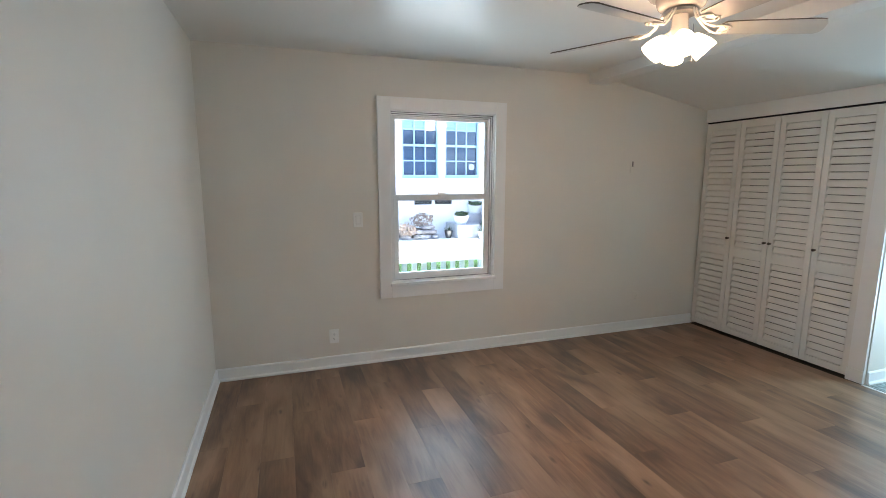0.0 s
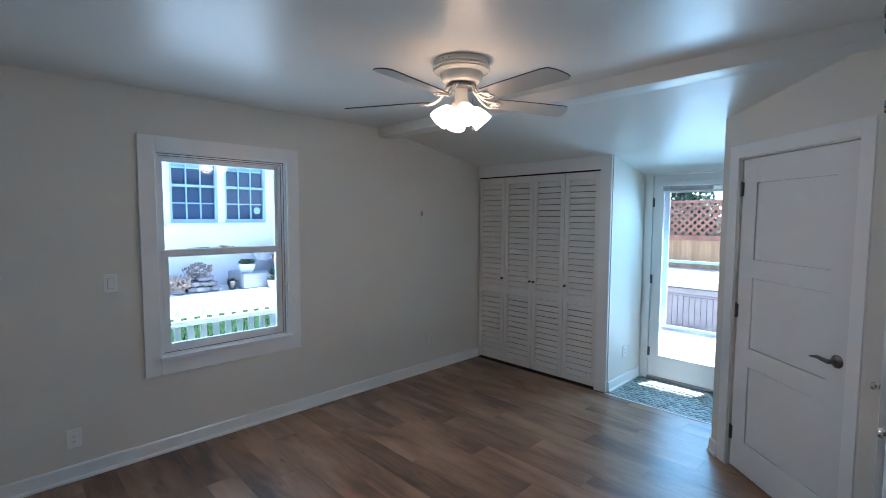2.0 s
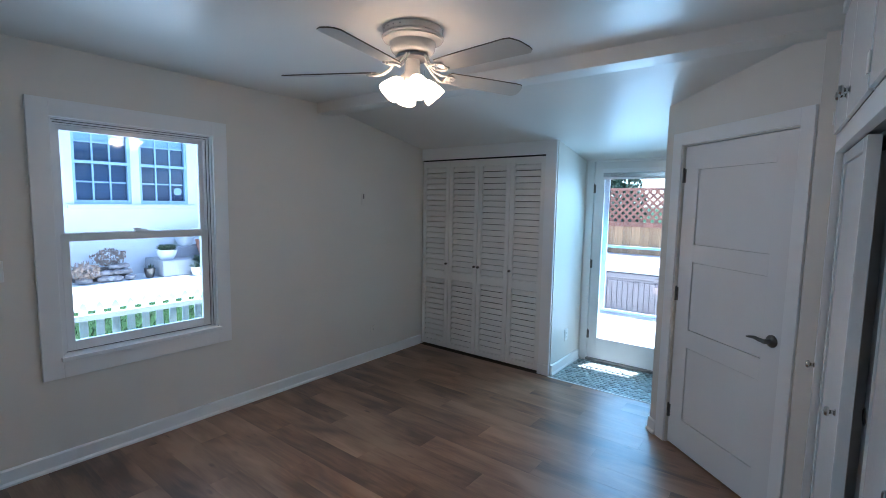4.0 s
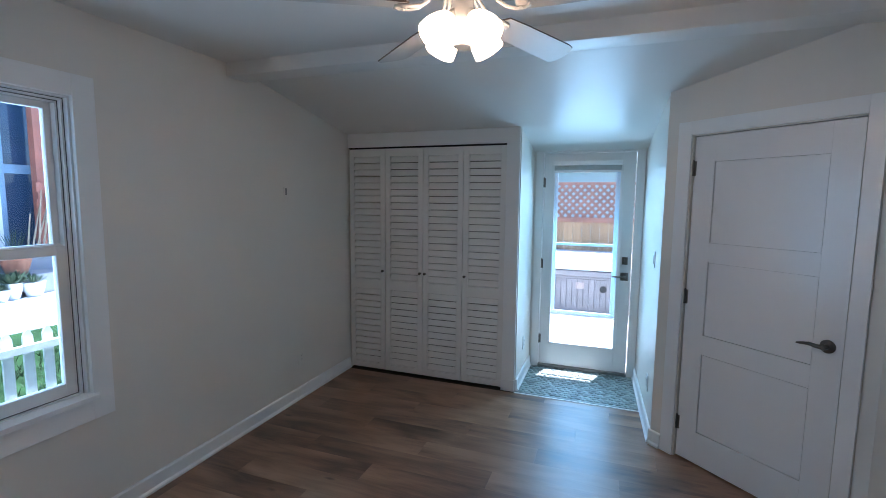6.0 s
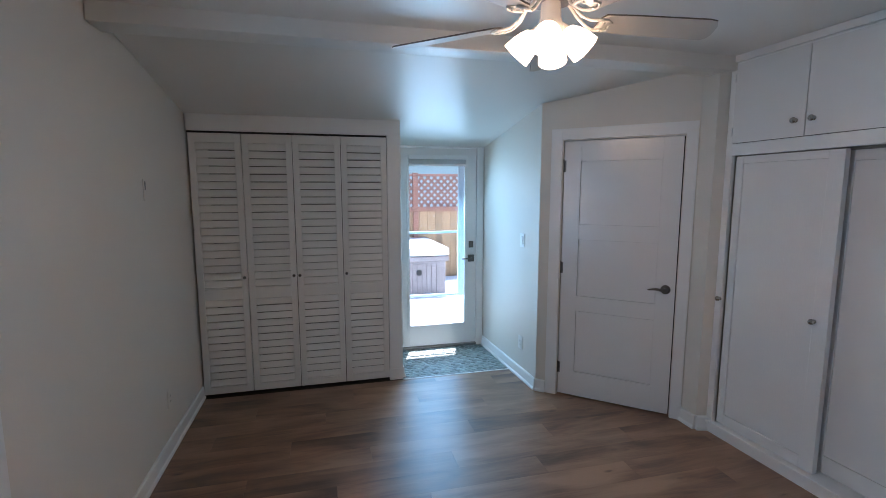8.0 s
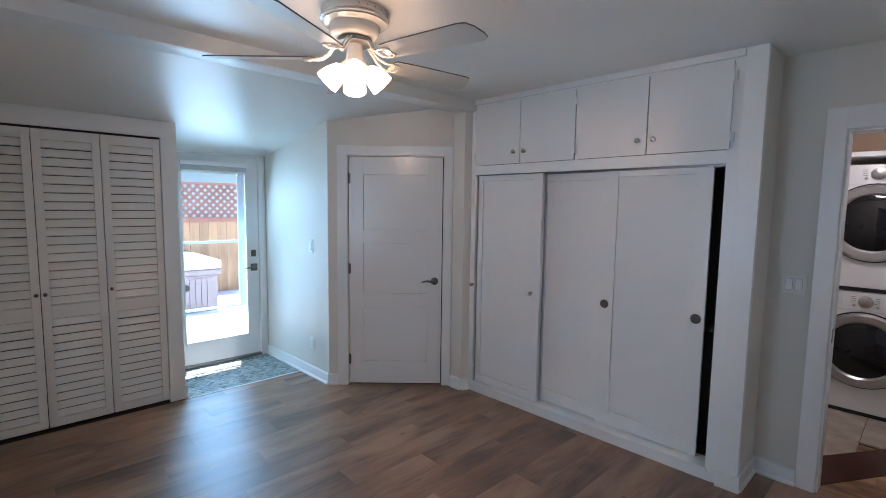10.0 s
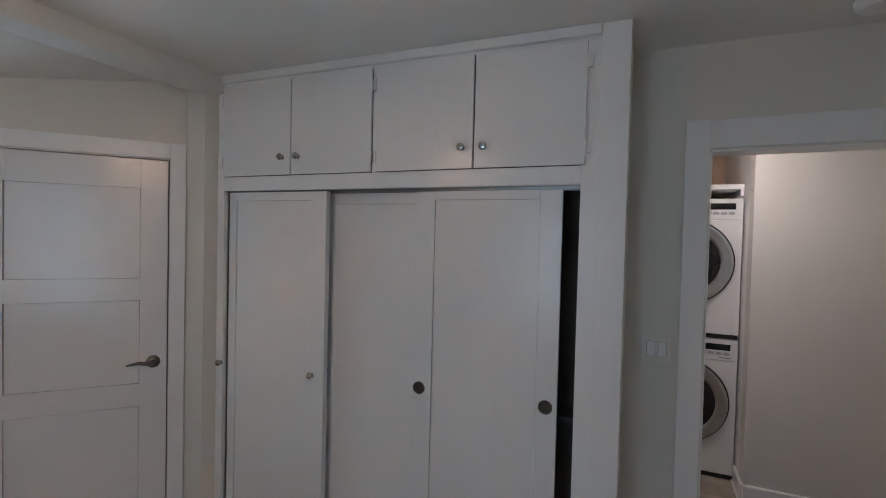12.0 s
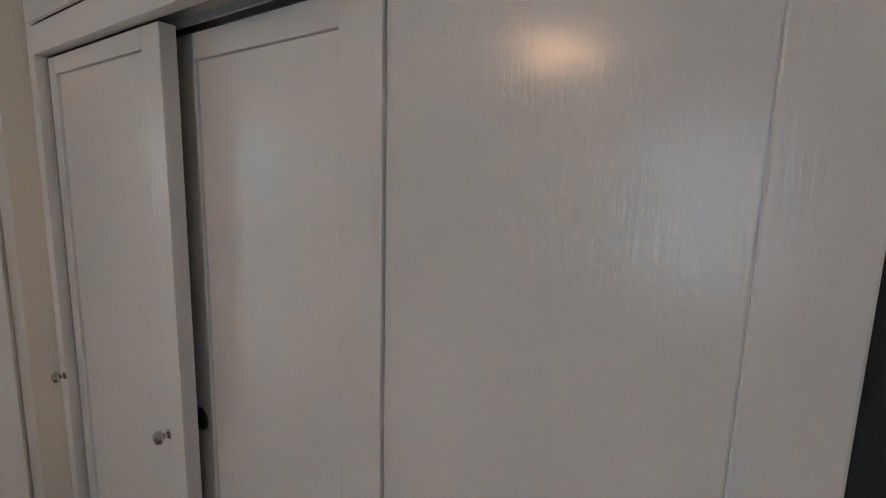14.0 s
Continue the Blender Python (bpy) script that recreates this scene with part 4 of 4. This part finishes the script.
def leaf_clump(name, label, category, centre, size, n, seed, leaf=0.05, parent=None, trunk=True):
    """A small tree or bush: a tapered trunk with limbs and a crown of many small leaves."""
    r = random.Random(seed)
    t = root(name, label, category, pose(*centre))
    if trunk:
        bm = B()
        tube(bm, [(0, 0, 0), (0.03, 0.02, size[2] * 0.35), (0.0, 0.05, size[2] * 0.8)], [0.07, 0.05, 0.02], 8)
        for k in range(6):
            a = r.uniform(0, 6.28)
            z = size[2] * r.uniform(0.3, 0.6)
            tube(bm, [(0.02, 0.02, z), (0.4 * size[0] * math.cos(a), 0.4 * size[1] * math.sin(a), z + 0.25 * size[2])], [0.03, 0.01], 6)
        part("trunk", bm, SOIL, t)
    vs, fs = [], []
    for k in range(n):
        u, v = r.uniform(0, 6.28), r.uniform(-1, 1)
        rad = r.uniform(0.45, 1.0) ** 0.6
        q = math.sqrt(1 - v * v)
        lump = 1 + 0.25 * math.sin(3 * u + seed) * math.cos(4 * v)
        c = Vector((size[0] * 0.5 * rad * q * math.cos(u) * lump, size[1] * 0.5 * rad * q * math.sin(u) * lump, size[2] * (0.62 + 0.38 * rad * v)))
        e = Euler((r.uniform(0, 6.28), r.uniform(0, 6.28), r.uniform(0, 6.28))).to_matrix()
        sc = leaf * r.uniform(0.6, 1.3)
        b0 = len(vs)
        for p in ((-1, 0, 0), (0, -0.45, 0.1), (1, 0, 0), (0, 0.45, 0.1)):
            vs.append(c + e @ (Vector(p) * sc))
        fs.append((b0, b0 + 1, b0 + 2, b0 + 3))
    me = bpy.data.meshes.new("crown")
    me.from_pydata(vs, [], fs)
    me.materials.append(LEAF)
    o = new("crown", me)
    o.parent = t
    return t


leaf_clump("garden_tree", "leafy green tree behind the lattice fence", "tree", (12.5, 4.9, -0.06), (2.6, 2.2, 2.75), 2600, 3, 0.09)
leaf_clump("garden_tree", "leafy green tree behind the lattice fence", "tree", (13.5, 6.9, -0.06), (2.6, 2.6, 3.2), 2600, 5, 0.09)
garage = root("garage", "white neighbouring garage with a gable vent and teal eave", "building", pose(15.0, 0, -0.06))
part("wall", boxes((0, 0.2, -3.0, 3.6, 0, 2.75)), STUCCO, garage)
bm = B()
box(bm, -0.5, 3.0, -3.4, 3.9, 2.75, 2.85, 0.0)
part("roof", bm, mat("teal_fascia", (0.18, 0.36, 0.36), 0.6), garage)
vent = part("gable_vent", boxes((-0.02, 0.0, 1.30, 1.82, 2.29, 2.31), (-0.02, 0.0, 1.30, 1.82, 2.53, 2.55), (-0.02, 0.0, 1.30, 1.32, 2.31, 2.53), (-0.02, 0.0, 1.80, 1.82, 2.31, 2.53)), VINYL, garage)
part("vent_backing", boxes((-0.004, -0.001, 1.32, 1.80, 2.31, 2.53)), DARK, vent)
for i in range(5):
    part("vent_slat", boxes((-0.018, -0.006, 1.32, 1.80, 2.325 + i * 0.042, 2.345 + i * 0.042)), VINYL, vent)

# ---- street side, north ----
setting("pavement_north", boxes((-6, 14, 6.95, 9.5, -0.3, 0.38)), CONCRETE, "pale sunlit concrete drive", "pavement")
house = root("neighbour_house", "white stucco house with two multi-pane windows", "house", pose(-0.118, 9.5, 0.03))
part("wall", boxes((-6, 2.87, 0, 0.2, 0, 4.2), (3.64, 3.765, 0, 0.2, 1.5, 2.78), (4.52, 4.74, 0, 0.2, 0, 4.2), (5.75, 14, 0, 0.2, 0, 4.2), (2.87, 4.52, 0, 0.2, 0, 1.5), (2.87, 4.52, 0, 0.2, 2.78, 4.2), (4.74, 5.75, 0, 0.2, 2.95, 4.2), (4.74, 5.75, 0, 0.2, 0, 0.5)), STUCCO, house)
# unseen roof, its overhang deepened to shade the wall and drive
bm = B()
prof = [(-1.15, 4.2), (-1.15, 4.32), (3.5, 5.9), (3.5, 4.2)]
a_ = [bm.verts.new((-6.5, y, z)) for y, z in prof]
b_ = [bm.verts.new((14.5, y, z)) for y, z in prof]
bm.faces.new(a_)
bm.faces.new(b_[::-1])
for i in range(4):
    bm.faces.new((a_[i], b_[i], b_[(i + 1) % 4], a_[(i + 1) % 4]))
part("roof", bm, mat("grey_shingle", (0.12, 0.12, 0.12), 0.9, scale=5, var=0.3), house)
PANEGL = mat("dark_window_glass", (0.03, 0.065, 0.12), 0.08, scale=2, var=0.2)
SHADECL = mat("pale_blue_blind", (0.25, 0.40, 0.48), 0.6, scale=3, var=0.05)
SASH = mat("pale_blue_sash_paint", (0.36, 0.52, 0.64), 0.45, scale=3, var=0.03)
for x0, x1 in ((2.87, 3.64), (3.765, 4.52)):
    xa, xb = x0 + 0.04, x1 - 0.04
    w = part("window", boxes((x0, xa, 0.02, 0.12, 1.5, 2.78), (xb, x1, 0.02, 0.12, 1.5, 2.78), (xa, xb, 0.022, 0.12, 1.5, 1.56), (xa, xb, 0.022, 0.12, 2.74, 2.78), (xa, xb, 0.024, 0.12, 2.12, 2.165)), SASH, house)
    for z0, z1 in ((1.56, 2.12), (2.165, 2.74)):
        zm = (z0 + z1) / 2
        bars = [xa + (xb - xa) * i / 3 for i in range(4)]
        for i in range(3):
            for za, zb in ((z0, zm), (zm, z1)):
                part("pane", boxes((bars[i] + 0.009, bars[i + 1] - 0.009, 0.075, 0.08, za + 0.009, zb - 0.009)), SHADECL if zb > 2.5 else PANEGL, w)
        part("muntin", boxes(*[(bars[i] - 0.011, bars[i] + 0.011, 0.05, 0.082, z0, z1) for i in (1, 2)], *[(bars[i] + 0.011, bars[i + 1] - 0.011, 0.053, 0.082, zm - 0.011, zm + 0.011) for i in range(3)]), SASH, w)
    part("backing", boxes((xa, xb, 0.09, 0.1, 1.56, 2.74)), PANEGL, w)
part("window_ledge", boxes((2.78, 4.62, -0.06, 0.0, 1.43, 1.485), bevel=0.005), STUCCO, house)
bm = B()
lathe(bm, [(0.065, 0), (0.065, 0.004), (0.001, 0.004)], pose(4.38, 0.074, 1.725, 90), 24)
part("round_sticker", bm, SASH, house)
for x0 in (3.12, 3.55):
    v = part("foundation_vent", boxes((x0, x0 + 0.36, -0.012, 0.0, 0.97, 1.06)), DARK, house, "dark foundation vent")
dr = part("entry_door", boxes((4.74, 4.80, 0.0, 0.14, 0.5, 2.95), (5.50, 5.56, 0.0, 0.14, 0.5, 2.95), (4.80, 5.50, 0.003, 0.14, 1.90, 2.02), (4.80, 5.50, 0.003, 0.14, 0.5, 0.58)), mat("slate_blue_paint", (0.20, 0.30, 0.40), 0.5), house, "slate blue framed glass door")
part("pane", boxes((4.80, 5.50, 0.06, 0.07, 2.02, 2.95), (4.80, 5.50, 0.06, 0.07, 0.58, 1.90)), PANEGL, dr)
part("door_surround", boxes((5.56, 5.75, 0.0, 0.14, 0.5, 2.95)), STUCCO, house)
RUST = mat("rust_red_paint", (0.42, 0.14, 0.09), 0.6, scale=4, var=0.2)
part("porch_post", boxes((5.06, 5.18, -0.20, -0.08, 0.4, 4.2), bevel=0.006), RUST, house, "rust red painted porch post")
for z in (1.03, 1.25, 1.49, 1.72):
    part("porch_slat", boxes((5.03, 6.4, -0.225, -0.202, z - 0.065, z + 0.065), bevel=0.004), RUST, house, "rust red painted horizontal board")
steps = root("entry_steps", "grey concrete entry steps beside the neighbouring house", "steps", pose(0, 0, 0.38))
for i, (x0, z) in enumerate(((3.66, 0.26), (3.98, 0.44))):
    part("step", boxes((x0, 5.9, 8.75 + 0.40 * i, 9.49, 0.0, z), bevel=0.02), mat("grey_step_concrete", (0.40, 0.40, 0.40), 0.85, scale=6, var=0.15, bump=0.4), steps)
TERRA = mat("terracotta_pot", (0.40, 0.16, 0.09), 0.7, scale=8, var=0.15)
WPOT = mat("white_glazed_pot", (0.74, 0.74, 0.72), 0.3, scale=5, var=0.04)


def pot_plant(x, y, z, r, h, material, seed, label, leaf=0.05, n=160, spread=1.5, tall=1.2):
    t = root("potted_plant", label, "potted plant", pose(x, y, z))
    bm = B()
    lathe(bm, [(r * 0.62, 0), (r * 0.92, h * 0.55), (r, h * 0.9), (r * 1.05, h), (r * 0.95, h), (r * 0.9, h * 0.9)], None, 24)
    pot = part("pot", bm, material, t, smooth=True)
    bm = B()
    lathe(bm, [(r * 0.9, h * 0.86), (0.001, h * 0.9)], None, 16)
    part("soil", bm, SOIL, pot)
    rr = random.Random(seed)
    vs, fs = [], []
    for k in range(n):
        a, q = rr.uniform(0, 6.28), rr.uniform(0.1, 1)
        base = Vector((0.5 * r * q * math.cos(a), 0.5 * r * q * math.sin(a), h * 0.9))
        tip = Vector((spread * r * q * math.cos(a), spread * r * q * math.sin(a), h * 0.9 + tall * r * rr.uniform(0.4, 1.0)))
        mid = base.lerp(tip, 0.6) + Vector((0, 0, 0.1 * r))
        sd = Vector((-math.sin(a), math.cos(a), 0)) * leaf * 0.4
        b0 = len(vs)
        vs += [base, mid - sd, tip, mid + sd]
        fs.append((b0, b0 + 1, b0 + 2, b0 + 3))
    me = bpy.data.meshes.new("foliage")
    me.from_pydata(vs, [], fs)
    me.materials.append(LEAF)
    o = new("foliage", me)
    o.parent = t
    return t


pot_plant(3.81, 8.98, 0.64, 0.15, 0.16, WPOT, 1, "green succulent in a white bowl on the steps", 0.05, 160, 1.1, 0.7)
pot_plant(4.24, 9.30, 0.82, 0.16, 0.16, WPOT, 2, "green plant in a white bowl on the steps", 0.05, 160, 1.1, 0.7)
pot_plant(4.45, 8.96, 0.64, 0.17, 0.30, TERRA, 3, "leafless plant in a large terracotta pot", 0.012, 24, 1.5, 2.0)
pot_plant(4.24, 8.66, 0.38, 0.10, 0.20, WPOT, 4, "yellow-green plant in a white pot", 0.06, 80, 2.0, 1.8)
pot_plant(4.10, 8.60, 0.38, 0.08, 0.14, WPOT, 6, "small plant in a white pot", 0.03, 40)
pot_plant(4.46, 8.66, 0.38, 0.12, 0.18, WPOT, 7, "small plant in a wide white pot", 0.03, 40)
# a lantern, stood in for by a small dark pot
pot_plant(3.52, 8.90, 0.38, 0.08, 0.15, BRONZE, 8, "small dark metal lantern on the drive, made as a pot", 0.02, 16)
poles = root("bamboo_poles", "bundle of pale bamboo poles leaning on the house", "garden poles", pose(-0.16, -0.1, 0.64))
POLE = mat("dry_bamboo", (0.45, 0.34, 0.22), 0.6, scale=8, var=0.2)
for k in range(11):
    bm = B()
    tube(bm, [(4.82 + 0.045 * k, 9.22, 0.18), (4.98 + 0.05 * k + 0.07 * (k % 3), 9.38, 0.75 + 0.11 * (k % 7))], [0.014, 0.008], 7)
    part("pole", bm, POLE, poles)
rockr = random.Random(9)
bed = root("stone_planter", "low planter of stacked fieldstones with dry flowers", "planter", pose(2.94, 9.12, 0.38) @ Matrix.Scale(0.68, 4))
for k in range(34):
    bm = B()
    bmesh.ops.create_icosphere(bm, subdivisions=1, radius=0.5)
    for v in bm.verts:
        v.co *= rockr.uniform(0.8, 1.15)
    lay = k // 12
    a = rockr.uniform(0, 6.28)
    px = rockr.uniform(-0.5, 0.5)
    bmesh.ops.scale(bm, vec=(0.24, 0.2, 0.15), verts=bm.verts)
    bmesh.ops.translate(bm, vec=(px, -0.32 + 0.1 * lay + rockr.uniform(-0.04, 0.04), 0.06 + 0.12 * lay), verts=bm.verts)
    part("stone", bm, STONE, bed)
part("soil", boxes((-0.5, 0.5, -0.1, 0.55, 0.0, 0.22)), SOIL, bed)
leaf_clump("flower_bush", "dry pale flowering bush by the planter", "bush", (2.64, 8.75, 0.38), (0.42, 0.35, 0.34), 420, 11, 0.022, trunk=False)
leaf_clump("spiky_plant", "low spiky plant in the stone planter", "plant", (3.05, 9.1, 0.50), (0.46, 0.3, 0.36), 420, 12, 0.026, trunk=False)
DRY = mat("dry_plant_stalks", (0.27, 0.19, 0.14), 0.8, scale=12, var=0.4)
for o in bpy.data.objects:
    if o.type == "MESH" and o.parent and o.parent.name in ("flower_bush", "spiky_plant") and o.data.materials and o.data.materials[0] == LEAF:
        o.data.materials[0] = DRY
picket = root("picket_fence", "white wooden picket fence with pointed tops", "fence", pose(0, 5.6, 0.0))
bm = B()
lo = [(-0.030, 0.02), (0.030, 0.02), (0.030, 0.660), (0.014, 0.695), (0.0, 0.708), (-0.014, 0.695), (-0.030, 0.660)]
f_ = [bm.verts.new((x, -0.009, z)) for x, z in lo]
k_ = [bm.verts.new((x, 0.009, z)) for x, z in lo]
bm.faces.new(f_)
bm.faces.new(k_[::-1])
for i in range(7):
    bm.faces.new((f_[i], k_[i], k_[(i + 1) % 7], f_[(i + 1) % 7]))
PK = mesh_of("picket", bm, mat("white_fence_paint", (0.84, 0.84, 0.82), 0.6, scale=6, var=0.06))
for i in range(70):
    o = new("picket", PK)
    o.parent = picket
    o.location = (-2.0 + i * 0.119, 0, 0.02)
for z in (0.20, 0.575):
    part("rail", boxes((-2.1, 6.4, -0.045, -0.009, z, z + 0.05)), PK.materials[0], picket)
bm = B()
va = [bm.verts.new((-6, y, z)) for y, z in ((5.75, -0.2), (5.75, -0.06), (6.97, 0.383), (6.97, -0.2))]
vb = [bm.verts.new((14, v.co.y, v.co.z)) for v in va]
bm.faces.new(va)
bm.faces.new(vb[::-1])
for i in range(4):
    bm.faces.new((va[i], vb[i], vb[(i + 1) % 4], va[(i + 1) % 4]))
setting("grass_bank", bm, GRASS, "gentle green bank up to the drive", "ground")
# lawn between the house and the drive: short blades, uncountable
gr = random.Random(21)
vs, fs = [], []
for k in range(14000):
    x, y = gr.uniform(0.2, 6.0), gr.uniform(4.6, 6.75)
    a, hh = gr.uniform(0, 6.28), gr.uniform(0.025, 0.08)
    b0 = len(vs)
    g = -0.06 + max(0.0, y - 5.75) * 0.3631
    vs += [(x - 0.006 * math.cos(a), y - 0.006 * math.sin(a), g), (x + 0.006 * math.cos(a), y + 0.006 * math.sin(a), g), (x + 0.03 * math.sin(a), y + 0.03 * math.cos(a), g + hh)]
    fs.append((b0, b0 + 1, b0 + 2))
me = bpy.data.meshes.new("lawn")
me.from_pydata(vs, [], fs)
me.materials.append(mat("grass_blade", (0.075, 0.12, 0.055), 0.6, scale=9, var=0.4, spec=0.2))
tagged(new("lawn", me), "short green lawn grass behind the picket fence", "grass", kind="stuff")

# ---- floor boards, last ----
rnd = random.Random(4)
BOARD = {}


def board(parent, name, x0, x1, y0, y1, material, top=0.0):
    key = (round(x1 - x0, 3), round(y1 - y0, 3), material.name)
    if key not in BOARD:
        bm = B()
        w, d = (x1 - x0) / 2 - 0.00015, (y1 - y0) / 2 - 0.0003
        c = 0.00012
        lo = [bm.verts.new(v) for v in ((-w, -d, -0.012), (w, -d, -0.012), (w, d, -0.012), (-w, d, -0.012))]
        mi = [bm.verts.new(v) for v in ((-w, -d, -c), (w, -d, -c), (w, d, -c), (-w, d, -c))]
        hi = [bm.verts.new(v) for v in ((-w + c, -d + c, 0), (w - c, -d + c, 0), (w - c, d - c, 0), (-w + c, d - c, 0))]
        bm.faces.new(hi)
        for i in range(4):
            j = (i + 1) % 4
            bm.faces.new((lo[i], lo[j], mi[j], mi[i]))
            bm.faces.new((mi[i], mi[j], hi[j], hi[i]))
        BOARD[key] = mesh_of(name, bm, material)
    ob = new(name, BOARD[key])
    ob.parent = parent
    ob.location = ((x0 + x1) / 2, (y0 + y1) / 2, top)
    return ob


PW, PL = 0.182, 1.22
x = W0
k = 0
while x < EAST + 0.02:
    x1 = min(x + PW, EAST - 0.03)
    if x1 - x < 0.02:
        break
    y = SOUTH - 0.06
    first = (0.35 + 0.41 * k) % 1.0 * PL + 0.15
    while y < N0:
        y1 = min(y + (first if y == SOUTH - 0.06 else PL), N0)
        board(FLOOR, "plank", x, x1, y, y1, PLANK)
        y = y1
    x = x1
    k += 1

# hall boards, dark border, tiles
HF = bpy.data.objects["floor_hall"]
y = -0.655
k = 0
while y < SOUTH - 0.062:
    y1 = min(y + 0.095, SOUTH - 0.06)
    for xa, xb in ((-1.5, -0.4 + 0.2 * (k % 3)), (-0.4 + 0.2 * (k % 3), 0.45 + 0.3 * (k % 3) / 3), (0.45 + 0.3 * (k % 3) / 3, 1.2)):
        board(HF, "hall_board", xa, xb, y, y1, HALLWOOD, -0.002)
    y = y1
    k += 1
bm = B()
prism(bm, [(0.44, -0.955), (0.475, -0.955), (0.93, -0.24), (1.25, 0.20), (1.25, 0.222), (0.90, 0.222), (0.38, -0.65), (-1.5, -0.66), (-1.5, -0.955)], -0.011, 0.002)
part("dark_border", bm, DARKWOOD, HF, "dark cherry border strip")
ty = -2.2
while ty < 0.1:
    tx = 0.472
    while tx < 2.2:
        x1, y1 = min(tx + 0.30, 2.3), ty + 0.30
        if (tx + x1) / 2 - 0.47 > ((ty + y1) / 2 + 0.95) * 0.64 - 0.05:
            board(HF, "hall_tile", tx + 0.002, x1 - 0.002, ty + 0.002, y1 - 0.002, TILE, -0.0005)
        tx = x1
    ty += 0.30

# pebble floor of the passage
part("pebble_bed", boxes((EAST - 0.028, DOORX - 0.02, PS - 0.03, PN, -0.012, -0.004)), GROUT, FLOOR, "grout bed of the pebble floor")
part("floor_strip", boxes((EAST - 0.036, EAST - 0.020, PS - 0.04, PN, -0.012, 0.004), bevel=0.0015), TRIM, FLOOR, "pale edge strip")
pr = random.Random(14)
PEB = []
for k in range(8):
    bm = B()
    seg = 9
    rad = [pr.uniform(0.85, 1.1) for _ in range(seg)]
    rings = []
    for q, z in ((1.0, -0.006), (0.94, -0.0005), (0.6, 0.0015)):
        rings.append([bm.verts.new((0.027 * q * rad[i] * math.cos(6.2832 * i / seg), 0.0195 * q * rad[i] * math.sin(6.2832 * i / seg), z)) for i in range(seg)])
    for a, b in zip(rings, rings[1:]):
        for i in range(seg):
            bm.faces.new((a[i], a[(i + 1) % seg], b[(i + 1) % seg], b[i]))
    bm.faces.new(rings[-1])
    PEB.append(mesh_of("pebble", bm, PEBBLE, True))
row = 0
x = EAST + 0.005
while x < DOORX - 0.03:
    y = PS + 0.02 + (0.022 if row % 2 else 0)
    while y < PN - 0.03:
        o = new("pebble", PEB[pr.randrange(8)])
        o.parent = FLOOR
        o.matrix_basis = pose(x + pr.uniform(-0.006, 0.006), y + pr.uniform(-0.006, 0.006), 0, 0, 0, 90 + pr.uniform(-40, 40)) @ Matrix.Diagonal((pr.uniform(0.85, 1.1), pr.uniform(0.85, 1.05), 1, 1))
        y += 0.053
    x += 0.043
    row += 1
